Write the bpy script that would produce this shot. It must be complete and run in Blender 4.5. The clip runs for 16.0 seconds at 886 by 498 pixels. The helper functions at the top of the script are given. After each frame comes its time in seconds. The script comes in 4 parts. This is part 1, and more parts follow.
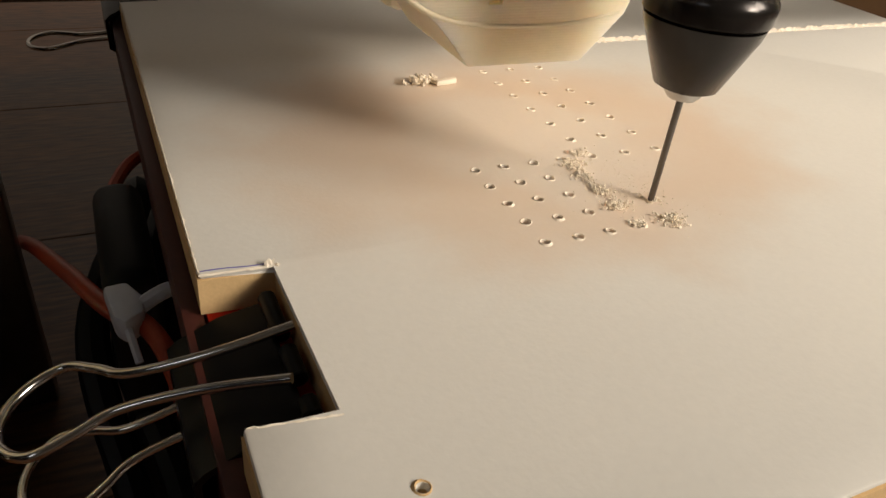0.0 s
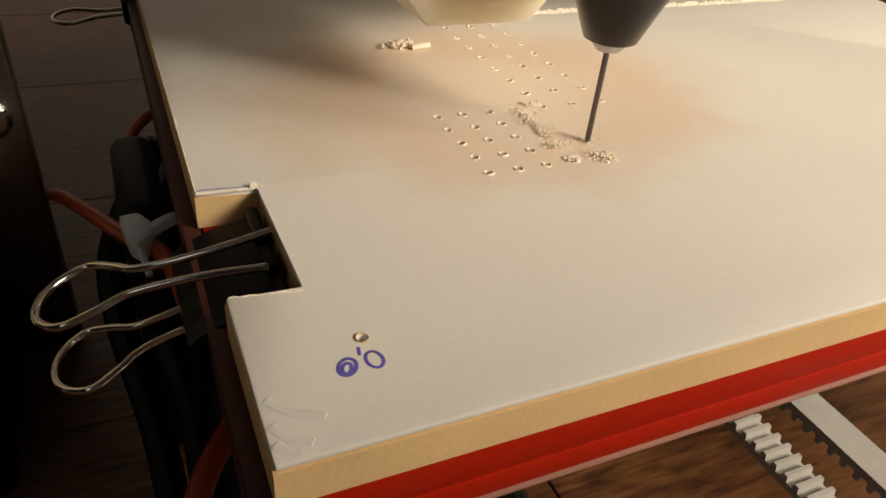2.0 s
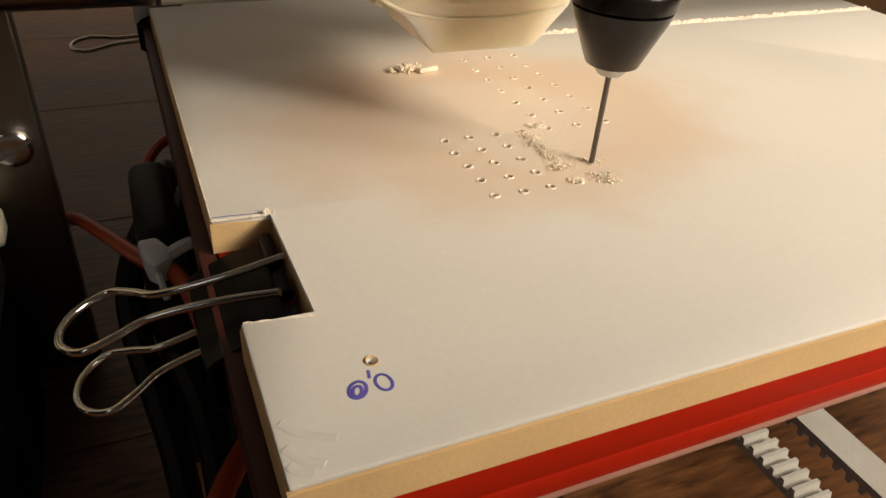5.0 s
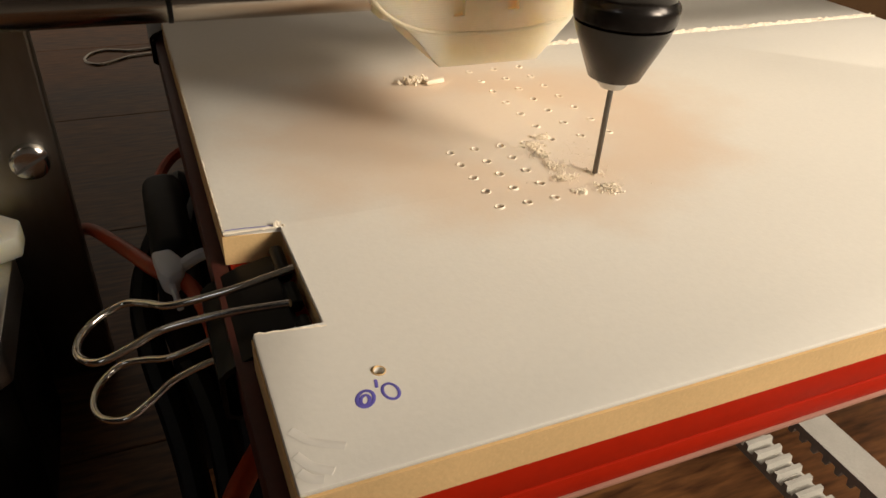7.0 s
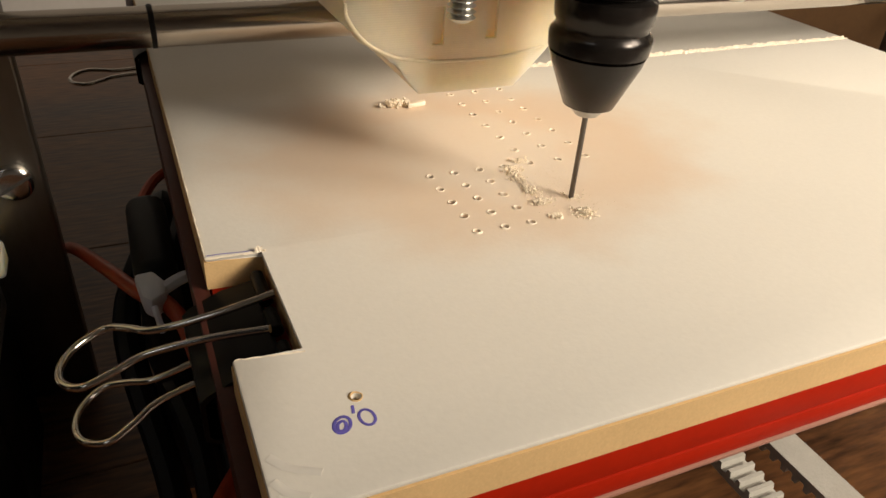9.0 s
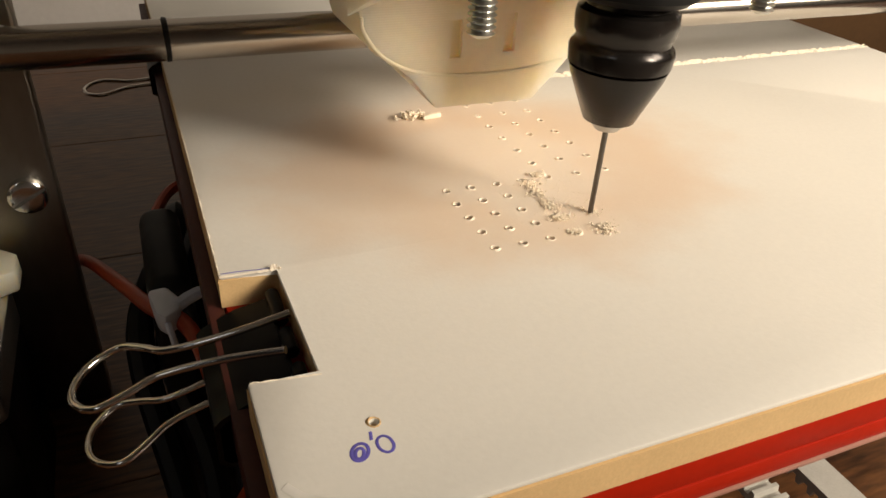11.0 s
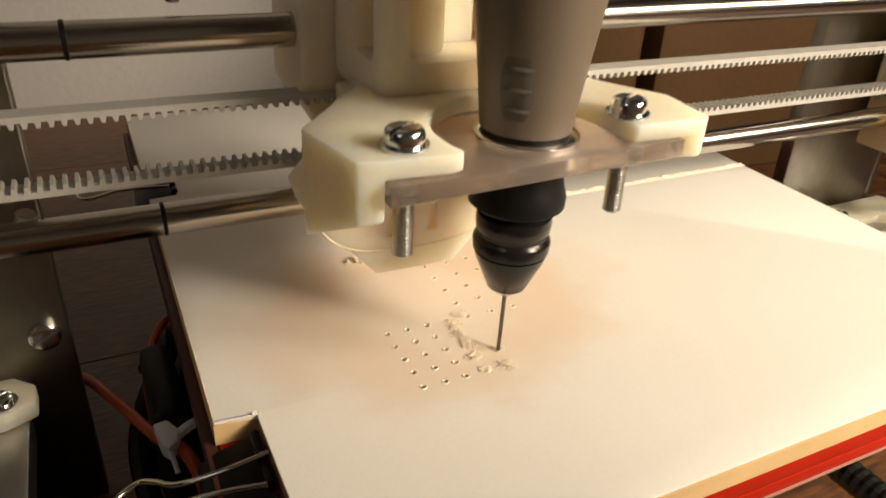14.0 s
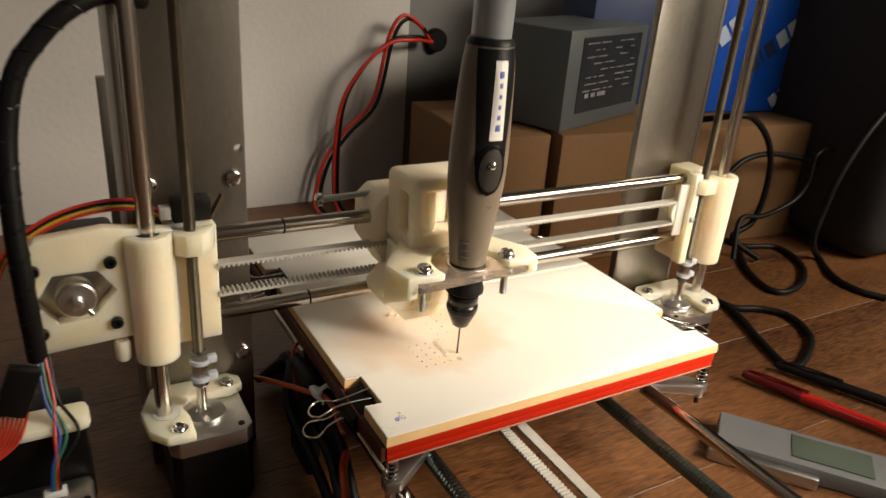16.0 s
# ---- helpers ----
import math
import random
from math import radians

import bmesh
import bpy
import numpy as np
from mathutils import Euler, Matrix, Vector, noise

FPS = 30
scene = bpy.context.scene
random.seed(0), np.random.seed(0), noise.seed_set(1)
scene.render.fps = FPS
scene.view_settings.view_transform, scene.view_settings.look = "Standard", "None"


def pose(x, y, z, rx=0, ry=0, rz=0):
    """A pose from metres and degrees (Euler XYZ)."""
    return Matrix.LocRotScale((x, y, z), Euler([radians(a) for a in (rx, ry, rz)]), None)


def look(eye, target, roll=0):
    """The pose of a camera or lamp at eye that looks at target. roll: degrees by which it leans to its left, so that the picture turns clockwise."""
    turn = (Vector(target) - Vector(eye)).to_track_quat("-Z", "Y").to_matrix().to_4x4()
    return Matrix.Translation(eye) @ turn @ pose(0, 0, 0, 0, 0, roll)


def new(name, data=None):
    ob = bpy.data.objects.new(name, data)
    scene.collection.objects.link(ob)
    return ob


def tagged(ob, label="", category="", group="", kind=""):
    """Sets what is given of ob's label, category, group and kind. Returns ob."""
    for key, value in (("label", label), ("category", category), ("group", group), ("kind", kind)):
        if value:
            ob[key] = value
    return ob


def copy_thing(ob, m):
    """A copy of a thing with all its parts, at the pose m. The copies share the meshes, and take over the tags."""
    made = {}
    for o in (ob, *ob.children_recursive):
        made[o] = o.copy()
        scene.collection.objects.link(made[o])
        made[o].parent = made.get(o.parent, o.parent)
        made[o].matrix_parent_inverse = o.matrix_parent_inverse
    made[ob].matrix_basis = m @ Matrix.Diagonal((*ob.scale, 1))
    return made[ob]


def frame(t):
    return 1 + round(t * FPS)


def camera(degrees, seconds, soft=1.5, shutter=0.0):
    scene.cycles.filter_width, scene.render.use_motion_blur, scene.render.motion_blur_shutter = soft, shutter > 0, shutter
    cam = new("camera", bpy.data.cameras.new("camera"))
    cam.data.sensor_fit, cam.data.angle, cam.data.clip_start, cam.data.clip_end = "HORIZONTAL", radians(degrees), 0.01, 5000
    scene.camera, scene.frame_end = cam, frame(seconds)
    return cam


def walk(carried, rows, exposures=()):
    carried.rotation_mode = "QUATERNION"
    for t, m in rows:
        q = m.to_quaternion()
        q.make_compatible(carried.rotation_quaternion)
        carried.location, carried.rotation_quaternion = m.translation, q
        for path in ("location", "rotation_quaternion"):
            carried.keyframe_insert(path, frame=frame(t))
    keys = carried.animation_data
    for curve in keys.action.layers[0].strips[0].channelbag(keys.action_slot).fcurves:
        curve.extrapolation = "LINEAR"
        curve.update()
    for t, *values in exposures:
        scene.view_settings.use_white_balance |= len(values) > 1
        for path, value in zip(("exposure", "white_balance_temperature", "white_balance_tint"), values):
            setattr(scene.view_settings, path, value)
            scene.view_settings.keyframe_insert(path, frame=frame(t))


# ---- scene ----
cam = camera(62.6, 16.0, shutter=0.5)
PATH = [
    (0, (-0.00638, -0.01848, 0.15146), (0.11006, 0.20413, -0.01250), 6.08),
    (0.5, (-0.00610, -0.02231, 0.15221), (0.10672, 0.20176, -0.01229), 5.51),
    (1, (-0.00600, -0.02950, 0.15283), (0.10481, 0.19378, -0.01411), 5.37),
    (1.5, (-0.00627, -0.03669, 0.15314), (0.10327, 0.18723, -0.01377), 5.12),
    (2, (-0.00653, -0.04059, 0.15439), (0.10268, 0.18223, -0.01421), 5.13),
    (2.5, (-0.00667, -0.04071, 0.15470), (0.10344, 0.18226, -0.01310), 5.26),
    (3, (-0.00670, -0.04085, 0.15467), (0.10258, 0.18313, -0.01234), 4.91),
    (3.5, (-0.00721, -0.04122, 0.15624), (0.10015, 0.18383, -0.01057), 4.48),
    (4, (-0.00691, -0.04168, 0.15655), (0.10025, 0.18461, -0.00870), 4.28),
    (6.5, (-0.00644, -0.04347, 0.15927), (0.09488, 0.18559, -0.00586), 2.94),
    (7, (-0.00672, -0.04403, 0.15979), (0.09483, 0.18594, -0.00392), 2.93),
    (7.5, (-0.00656, -0.04411, 0.16184), (0.09658, 0.18523, -0.00176), 3.20),
    (8, (-0.00602, -0.04508, 0.16277), (0.09927, 0.18713, 0.00467), 3.13),
    (8.5, (-0.00607, -0.04491, 0.16316), (0.10141, 0.18561, 0.00407), 3.47),
    (9, (-0.00582, -0.04540, 0.16315), (0.10116, 0.18480, 0.00325), 3.51),
    (11.5, (-0.00576, -0.04191, 0.16426), (0.09704, 0.19127, 0.00596), 3.04),
    (12, (-0.00601, -0.04255, 0.16561), (0.09654, 0.19031, 0.00667), 3.16),
    (12.5, (-0.00599, -0.04387, 0.16688), (0.09477, 0.19093, 0.00967), 2.73),
    (13, (-0.00499, -0.04620, 0.17353), (0.10212, 0.18606, 0.01674), 3.50),
    (13.5, (-0.00806, -0.05697, 0.19155), (0.10335, 0.17904, 0.04360), 2.41),
    (14, (-0.01031, -0.06478, 0.20425), (0.10851, 0.16971, 0.05968), 2.93),
    (14.5, (-0.01925, -0.08112, 0.22525), (0.10865, 0.15059, 0.08401), 3.88),
    (15, (-0.04751, -0.12997, 0.25709), (0.08637, 0.10187, 0.12171), 4.81),
    (15.5, (-0.08796, -0.18608, 0.28549), (0.04985, 0.04860, 0.15926), 4.43),
    (16, (-0.12111, -0.23784, 0.31117), (0.01938, -0.00082, 0.19248), 4.35),
]
walk(cam, [(t, look(eye, target, roll)) for t, eye, target, roll in PATH], [(0, -0.24, 6000, 10), (1.5, -0.30, 6320, 10), (4, -0.17, 6360, 10), (7, -0.13, 6320, 10), (9, -0.08, 6350, 10), (12.5, 0.0, 6260, 10), (14.5, 0.02, 6600, 10), (15.5, 0.18, 6450, 10), (16, 0.32, 6250, 9)])

# ---- room light ----
world = bpy.data.worlds.new("room")
scene.world = world
world.use_nodes = True
world.node_tree.nodes["Background"].inputs[0].default_value = (0.9, 0.8, 0.65, 1)
world.node_tree.nodes["Background"].inputs[1].default_value = 0.01


def lamp(name, eye, target, size, watts, colour):
    data = bpy.data.lights.new(name, "AREA")
    data.shape, data.size, data.energy, data.color = "DISK", size, watts, colour
    ob = new(name, data)
    ob.matrix_world = look(eye, target)
    return ob


# the desk lamp stands to the front right, its hood aimed at the board
spot = bpy.data.lights.new("desk_lamp_light", "SPOT")
spot.energy, spot.color, spot.shadow_soft_size = 10.7, (1.0, 0.855, 0.68), 0.070
spot.spot_size, spot.spot_blend = radians(58), 1.0
new("desk_lamp_light", spot).matrix_world = look((0.326, -0.275, 0.32), (0.158, 0.080, 0.11))
lamp("room_light", (0.75, -0.80, 0.85), (0.1, 0.1, 0.1), 0.40, 4.1, (1.0, 0.855, 0.68))
lamp("second_room_light", (0.95, -0.50, 0.72), (0.1, 0.1, 0.1), 0.36, 7.6, (1.0, 0.855, 0.68))
lamp("left_room_light", (-0.70, -0.48, 0.78), (0.1, 0.1, 0.1), 0.30, 0.40, (0.92, 0.92, 0.92))

# ---- materials ----


def mat(name, colour, rough=0.5, metal=0.0, vary=0.12, scale=60.0, bump=0.0, bump_scale=400.0, fine=None, spec=0.5, sss=0.0, stretch=(1, 1, 1), alt=None, grain=0.4):
    """Principled material with a broad stain, a fine grain and relief, in object space metres."""
    m = bpy.data.materials.new(name)
    m.use_nodes = True
    nt = m.node_tree
    b = nt.nodes["Principled BSDF"]
    L = nt.links.new
    co = nt.nodes.new("ShaderNodeTexCoord")
    mp = nt.nodes.new("ShaderNodeMapping")
    mp.inputs["Scale"].default_value = stretch
    L(co.outputs["Object"], mp.inputs[0])
    n1 = nt.nodes.new("ShaderNodeTexNoise")
    n1.inputs["Scale"].default_value, n1.inputs["Detail"].default_value = scale, 5
    L(mp.outputs[0], n1.inputs["Vector"])
    n2 = nt.nodes.new("ShaderNodeTexNoise")
    n2.inputs["Scale"].default_value, n2.inputs["Detail"].default_value = (fine or scale * 14), 3
    L(mp.outputs[0], n2.inputs["Vector"])
    add = nt.nodes.new("ShaderNodeMath")
    add.operation = "MULTIPLY_ADD"
    add.inputs[1].default_value, add.inputs[2].default_value = grain, 0.0
    L(n2.outputs["Fac"], add.inputs[0])
    add2 = nt.nodes.new("ShaderNodeMath")
    add2.operation = "MULTIPLY_ADD"
    add2.inputs[1].default_value = 1 - grain
    L(n1.outputs["Fac"], add2.inputs[0])
    L(add.outputs[0], add2.inputs[2])
    ramp = nt.nodes.new("ShaderNodeValToRGB")
    lo = alt or tuple(c * (1 - vary) for c in colour)
    hi = colour if alt else tuple(min(1, c * (1 + vary * 0.6)) for c in colour)
    ramp.color_ramp.elements[0].position, ramp.color_ramp.elements[1].position = 0.33, 0.67
    ramp.color_ramp.elements[0].color, ramp.color_ramp.elements[1].color = (*lo, 1), (*hi, 1)
    L(add2.outputs[0], ramp.inputs[0])
    L(ramp.outputs[0], b.inputs["Base Color"])
    rr = nt.nodes.new("ShaderNodeMapRange")
    rr.inputs[3].default_value, rr.inputs[4].default_value = max(0.02, rough * 0.8), min(1, rough * 1.2)
    L(n1.outputs["Fac"], rr.inputs[0])
    L(rr.outputs[0], b.inputs["Roughness"])
    b.inputs["Metallic"].default_value = metal
    b.inputs["Specular IOR Level"].default_value = spec
    if sss:
        b.inputs["Subsurface Weight"].default_value = sss
        b.inputs["Subsurface Radius"].default_value = (1.0, 0.85, 0.6)
        b.inputs["Subsurface Scale"].default_value = 0.010
    if bump:
        n3 = nt.nodes.new("ShaderNodeTexNoise")
        n3.inputs["Scale"].default_value, n3.inputs["Detail"].default_value = bump_scale, 4
        L(mp.outputs[0], n3.inputs["Vector"])
        bp = nt.nodes.new("ShaderNodeBump")
        bp.inputs["Strength"].default_value, bp.inputs["Distance"].default_value = bump, 0.0006
        L(n3.outputs["Fac"], bp.inputs["Height"])
        L(bp.outputs[0], b.inputs["Normal"])
    return m


def layered(m, pitch=0.0004, strength=0.25):
    """Adds the fine horizontal layer lines of printed plastic."""
    nt = m.node_tree
    b = nt.nodes["Principled BSDF"]
    co = nt.nodes.new("ShaderNodeTexCoord")
    w = nt.nodes.new("ShaderNodeTexWave")
    w.bands_direction = "Z"
    w.inputs["Scale"].default_value = 0.314 / pitch / 1.0 * 1.0
    w.inputs["Distortion"].default_value, w.inputs["Detail"].default_value = 0.6, 1
    nt.links.new(co.outputs["Object"], w.inputs["Vector"])
    bp = nt.nodes.new("ShaderNodeBump")
    bp.inputs["Strength"].default_value, bp.inputs["Distance"].default_value = strength, 0.0001
    nt.links.new(w.outputs["Fac"], bp.inputs["Height"])
    nt.links.new(bp.outputs[0], b.inputs["Normal"])
    return m


def glassy(name, colour, rough, trans=1.0, ior=1.49):
    m = bpy.data.materials.new(name)
    m.use_nodes = True
    b = m.node_tree.nodes["Principled BSDF"]
    b.inputs["Base Color"].default_value = (*colour, 1)
    b.inputs["Roughness"].default_value = rough
    b.inputs["Transmission Weight"].default_value = trans
    b.inputs["IOR"].default_value = ior
    return m


IVORY = layered(mat("ivory_printed_plastic", (0.95, 0.81, 0.60), 0.42, vary=0.05, scale=40, sss=1.0))
IVORY_RIM = layered(mat("ivory_printed_rim", (0.88, 0.765, 0.54), 0.42, vary=0.05, scale=40))
NYLON = mat("white_nylon", (0.78, 0.78, 0.74), 0.4, vary=0.05, sss=0.3)
LAMINATE = mat("white_laminate", (0.84, 0.805, 0.725), 0.5, vary=0.035, scale=18, fine=900, bump=0.05, bump_scale=1500)


def tan_film(m, centre, reach, colour, amount):
    """A thin uneven tan tint on a surface, strongest in a ring round the drilled rows."""
    nt = m.node_tree
    b = nt.nodes["Principled BSDF"]
    link = b.inputs["Base Color"].links[0]
    source = link.from_socket
    co, mp = nt.nodes.new("ShaderNodeTexCoord"), nt.nodes.new("ShaderNodeMapping")
    mp.vector_type = "TEXTURE"
    mp.inputs["Location"].default_value = centre
    mp.inputs["Scale"].default_value = reach
    noise = nt.nodes.new("ShaderNodeTexNoise")
    noise.inputs["Scale"].default_value, noise.inputs["Detail"].default_value = 45, 6
    dist, ramp = nt.nodes.new("ShaderNodeVectorMath"), nt.nodes.new("ShaderNodeMapRange")
    dist.operation = "LENGTH"
    wob = nt.nodes.new("ShaderNodeMath")
    wob.operation = "MULTIPLY_ADD"
    wob.inputs[1].default_value = 0.9
    nt.links.new(co.outputs["Object"], mp.inputs["Vector"])
    nt.links.new(co.outputs["Object"], noise.inputs["Vector"])
    nt.links.new(mp.outputs[0], dist.inputs[0])
    nt.links.new(noise.outputs["Fac"], wob.inputs[0])
    nt.links.new(dist.outputs["Value"], wob.inputs[2])
    ramp.inputs["From Min"].default_value, ramp.inputs["From Max"].default_value = 0.0, 2.0
    nt.links.new(wob.outputs[0], ramp.inputs["Value"])
    band = nt.nodes.new("ShaderNodeValToRGB")
    band.color_ramp.interpolation = "EASE"
    for at, share in ((0.40, 0.60), (0.56, 1.0), (0.86, 0.0)):
        e = band.color_ramp.elements.new(at)
        e.color = (share * amount,) * 3 + (1,)
    band.color_ramp.elements[0].color = (0.55 * amount,) * 3 + (1,)
    band.color_ramp.elements[-1].color = (0, 0, 0, 1)
    nt.links.new(ramp.outputs["Result"], band.inputs[0])
    mix = nt.nodes.new("ShaderNodeMix")
    mix.data_type = "RGBA"
    mix.inputs[7].default_value = (*colour, 1)
    nt.links.new(band.outputs[0], mix.inputs[0])
    nt.links.new(source, mix.inputs[6])
    nt.links.new(mix.outputs[2], b.inputs["Base Color"])
    return m


tan_film(LAMINATE, (0.057, 0.080, 0.0), (0.047, 0.037, 10.0), (0.74, 0.53, 0.35), 0.58)
FIBRE = mat("raw_wood_fibre", (0.70, 0.475, 0.225), 0.85, vary=0.10, scale=90, fine=2500, bump=0.12, bump_scale=1200)
CRUMB = mat("fibre_dust", (0.93, 0.83, 0.67), 0.95, vary=0.06, scale=400)
INK = mat("violet_ink", (0.14, 0.12, 0.50), 0.5, vary=0.3, scale=800)
RED = mat("red_lacquer", (0.42, 0.015, 0.0018), 0.5, vary=0.12, scale=30, fine=700, spec=0.15)
# the bed's red again, darkened to carry the shade of its left side
RED_SHADED = mat("shaded_red_edge", (0.065, 0.013, 0.007), 0.55, vary=0.25, scale=60)
GREYTAPE = mat("dull_red_edge_strip", (0.40, 0.20, 0.15), 0.4, vary=0.1)
STEEL = mat("polished_steel", (0.50, 0.455, 0.40), 0.19, 1.0, vary=0.10, scale=25, fine=500, stretch=(0.15, 1, 1))
ZSTEEL = mat("polished_steel_upright", (0.70, 0.64, 0.56), 0.25, 1.0, vary=0.10, scale=25, fine=500, stretch=(1, 1, 0.15))
CHROME = mat("bright_zinc", (0.72, 0.72, 0.72), 0.16, 1.0, vary=0.08, scale=150)
ZINC = mat("zinc_thread", (0.62, 0.62, 0.58), 0.32, 1.0, vary=0.15, scale=200)
BRIGHT = mat("bright_turned_aluminium", (0.80, 0.79, 0.77), 0.35, 1.0, vary=0.08, scale=200)
DARKTHREAD = mat("oiled_dark_thread", (0.16, 0.135, 0.095), 0.48, 1.0, vary=0.25, scale=120)
GREENZINC = mat("green_passivated_thread", (0.13, 0.165, 0.15), 0.34, 1.0, vary=0.2, scale=120)
WIRE = mat("nickel_wire", (0.66, 0.63, 0.58), 0.16, 1.0, vary=0.08, scale=200)
ALU = mat("brushed_aluminium", (0.30, 0.275, 0.235), 0.40, 1.0, vary=0.16, scale=14, fine=420, bump=0.12, bump_scale=300, stretch=(1, 1, 0.4))
ALUCAST = mat("cast_aluminium", (0.55, 0.54, 0.52), 0.35, 1.0, vary=0.12, scale=60, bump=0.1)
BLACK = mat("black_plastic", (0.0075, 0.007, 0.0065), 0.4, vary=0.3, scale=90, spec=0.22)
BLACKPAINT = mat("black_enamel", (0.0045, 0.004, 0.0038), 0.34, vary=0.3, scale=90, spec=0.14)
RUBBER = mat("black_rubber", (0.0065, 0.006, 0.0055), 0.5, vary=0.3, scale=200, spec=0.2)
GUNMETAL = mat("blackened_steel", (0.030, 0.026, 0.023), 0.22, 0.6, vary=0.2, scale=200)
BITSTEEL = mat("dull_bit_steel", (0.15, 0.135, 0.12), 0.32, 1.0, vary=0.2, scale=300)
GREYBODY = mat("warm_grey_casing", (0.175, 0.137, 0.097), 0.40, vary=0.07, scale=60, fine=1600, bump=0.08, bump_scale=2500)
GRIPGREY = mat("soft_grip_grey", (0.105, 0.088, 0.068), 0.5, vary=0.1, scale=200)
DARKPAD = mat("dark_brown_grey_pad", (0.030, 0.026, 0.021), 0.5, vary=0.15, scale=300, spec=0.3)
GREYPAD = mat("dark_grey_pad", (0.075, 0.068, 0.058), 0.5, vary=0.1)
LABELWHITE = mat("label_white", (0.75, 0.72, 0.66), 0.35, vary=0.03)
LABELBLUE = mat("label_blue", (0.12, 0.15, 0.45), 0.4, vary=0.1)
ACRYLIC = glassy("smoky_acrylic", (0.80, 0.68, 0.58), 0.22, 0.86)
BELT = mat("grey_white_belt", (0.47, 0.45, 0.40), 0.6, vary=0.10, scale=250, bump=0.2, bump_scale=1500)
CARD = mat("brown_cardboard", (0.150, 0.076, 0.025), 0.85, vary=0.16, scale=14, fine=300, bump=0.15, bump_scale=200)
CARDEDGE = mat("cardboard_tape", (0.19, 0.10, 0.042), 0.6, vary=0.1, scale=20)
GREYBOX = mat("grey_steel_case", (0.066, 0.074, 0.076), 0.5, vary=0.08, scale=20)
DARKLABEL = mat("black_rating_label", (0.018, 0.02, 0.024), 0.4, vary=0.3, scale=60)
PALEINK = mat("pale_print", (0.20, 0.20, 0.195), 0.5, vary=0.2)
BLUE = mat("bright_blue_wrap", (0.006, 0.085, 0.52), 0.35, vary=0.2, scale=18)
DARKBLUE = mat("dark_blue_wrap", (0.012, 0.03, 0.10), 0.5, vary=0.2, scale=18)
PALEBLUE = mat("pale_blue_print", (0.45, 0.55, 0.72), 0.45, vary=0.1)
REDCABLE = mat("red_wire", (0.50, 0.025, 0.012), 0.4, vary=0.15)
ORANGE = mat("orange_wire", (0.36, 0.045, 0.010), 0.45, vary=0.2)
YELLOW = mat("yellow_wire", (0.55, 0.33, 0.03), 0.45, vary=0.15)
BLUEWIRE = mat("blue_wire", (0.02, 0.06, 0.25), 0.45, vary=0.15)
GREENWIRE = mat("green_wire", (0.02, 0.12, 0.06), 0.45, vary=0.15)
REDPEN = mat("red_pen_plastic", (0.48, 0.018, 0.012), 0.18, vary=0.15)
PALETIE = mat("milky_cable_tie", (0.56, 0.60, 0.66), 0.35, vary=0.08, sss=0.3)
CALIPER = mat("grey_tool_plastic", (0.14, 0.145, 0.15), 0.45, vary=0.08, scale=40)
LCD = mat("lcd_glass", (0.085, 0.105, 0.08), 0.2, vary=0.1)
# near-black fill for the unseen side walls and the added corner block
DARKROOM = mat("near_black_fill", (0.018, 0.017, 0.018), 0.8, vary=0.5, scale=12)
PLASTER = mat("pale_plaster", (0.58, 0.55, 0.51), 0.9, vary=0.06, scale=12, fine=260, bump=0.8, bump_scale=150)
CEIL = mat("white_ceiling_paint", (0.7, 0.68, 0.64), 0.9, vary=0.05, scale=4)
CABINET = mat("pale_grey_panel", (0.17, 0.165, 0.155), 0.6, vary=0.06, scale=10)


def wood():
    m = mat("brown_wood_desk", (0.215, 0.092, 0.031), 0.42, vary=0.2, scale=26, fine=620, bump=0.2, bump_scale=420, stretch=(0.16, 1, 1), alt=(0.034, 0.012, 0.005), grain=0.55)
    nt = m.node_tree
    info = nt.nodes.new("ShaderNodeObjectInfo")
    rng_ = nt.nodes.new("ShaderNodeMapRange")
    rng_.inputs[3].default_value, rng_.inputs[4].default_value = 0.85, 1.15
    nt.links.new(info.outputs["Random"], rng_.inputs[0])
    hsv = nt.nodes.new("ShaderNodeHueSaturation")
    nt.links.new(rng_.outputs[0], hsv.inputs["Value"])
    b = nt.nodes["Principled BSDF"]
    src = b.inputs["Base Color"].links[0].from_socket
    nt.links.new(src, hsv.inputs["Color"])
    nt.links.new(hsv.outputs[0], b.inputs["Base Color"])
    mp = next(n for n in nt.nodes if n.type == "MAPPING")
    off = nt.nodes.new("ShaderNodeVectorMath")
    off.operation = "SCALE"
    off.inputs[0].default_value = (7, 5, 3)
    nt.links.new(info.outputs["Random"], off.inputs["Scale"])
    nt.links.new(off.outputs[0], mp.inputs["Location"])
    return m


WOOD = wood()

# ---- mesh helpers ----
ORIGIN = {}


def thing(name, at, label, category, group="", kind=""):
    ob = new(name)
    ob.empty_display_size = 0.01
    ob.location = at
    ORIGIN[ob.name] = Vector(at)
    return tagged(ob, label, category, group, kind)


def part(name, bm, material, parent, label="", smooth=40):
    """Links a bmesh, given in world metres, as one mesh under a thing or a part."""
    base = ORIGIN[parent.name] if parent else Vector((0, 0, 0))
    if base.length:
        bmesh.ops.translate(bm, verts=bm.verts, vec=-base)
    bmesh.ops.recalc_face_normals(bm, faces=bm.faces)
    me = bpy.data.meshes.new(name)
    bm.to_mesh(me)
    bm.free()
    if smooth:
        me.shade_smooth()
        me.set_sharp_from_angle(angle=radians(smooth))
    me.materials.append(material)
    ob = new(name, me)
    ob.parent = parent
    ORIGIN[ob.name] = base
    if label:
        tagged(ob, label)
    return ob


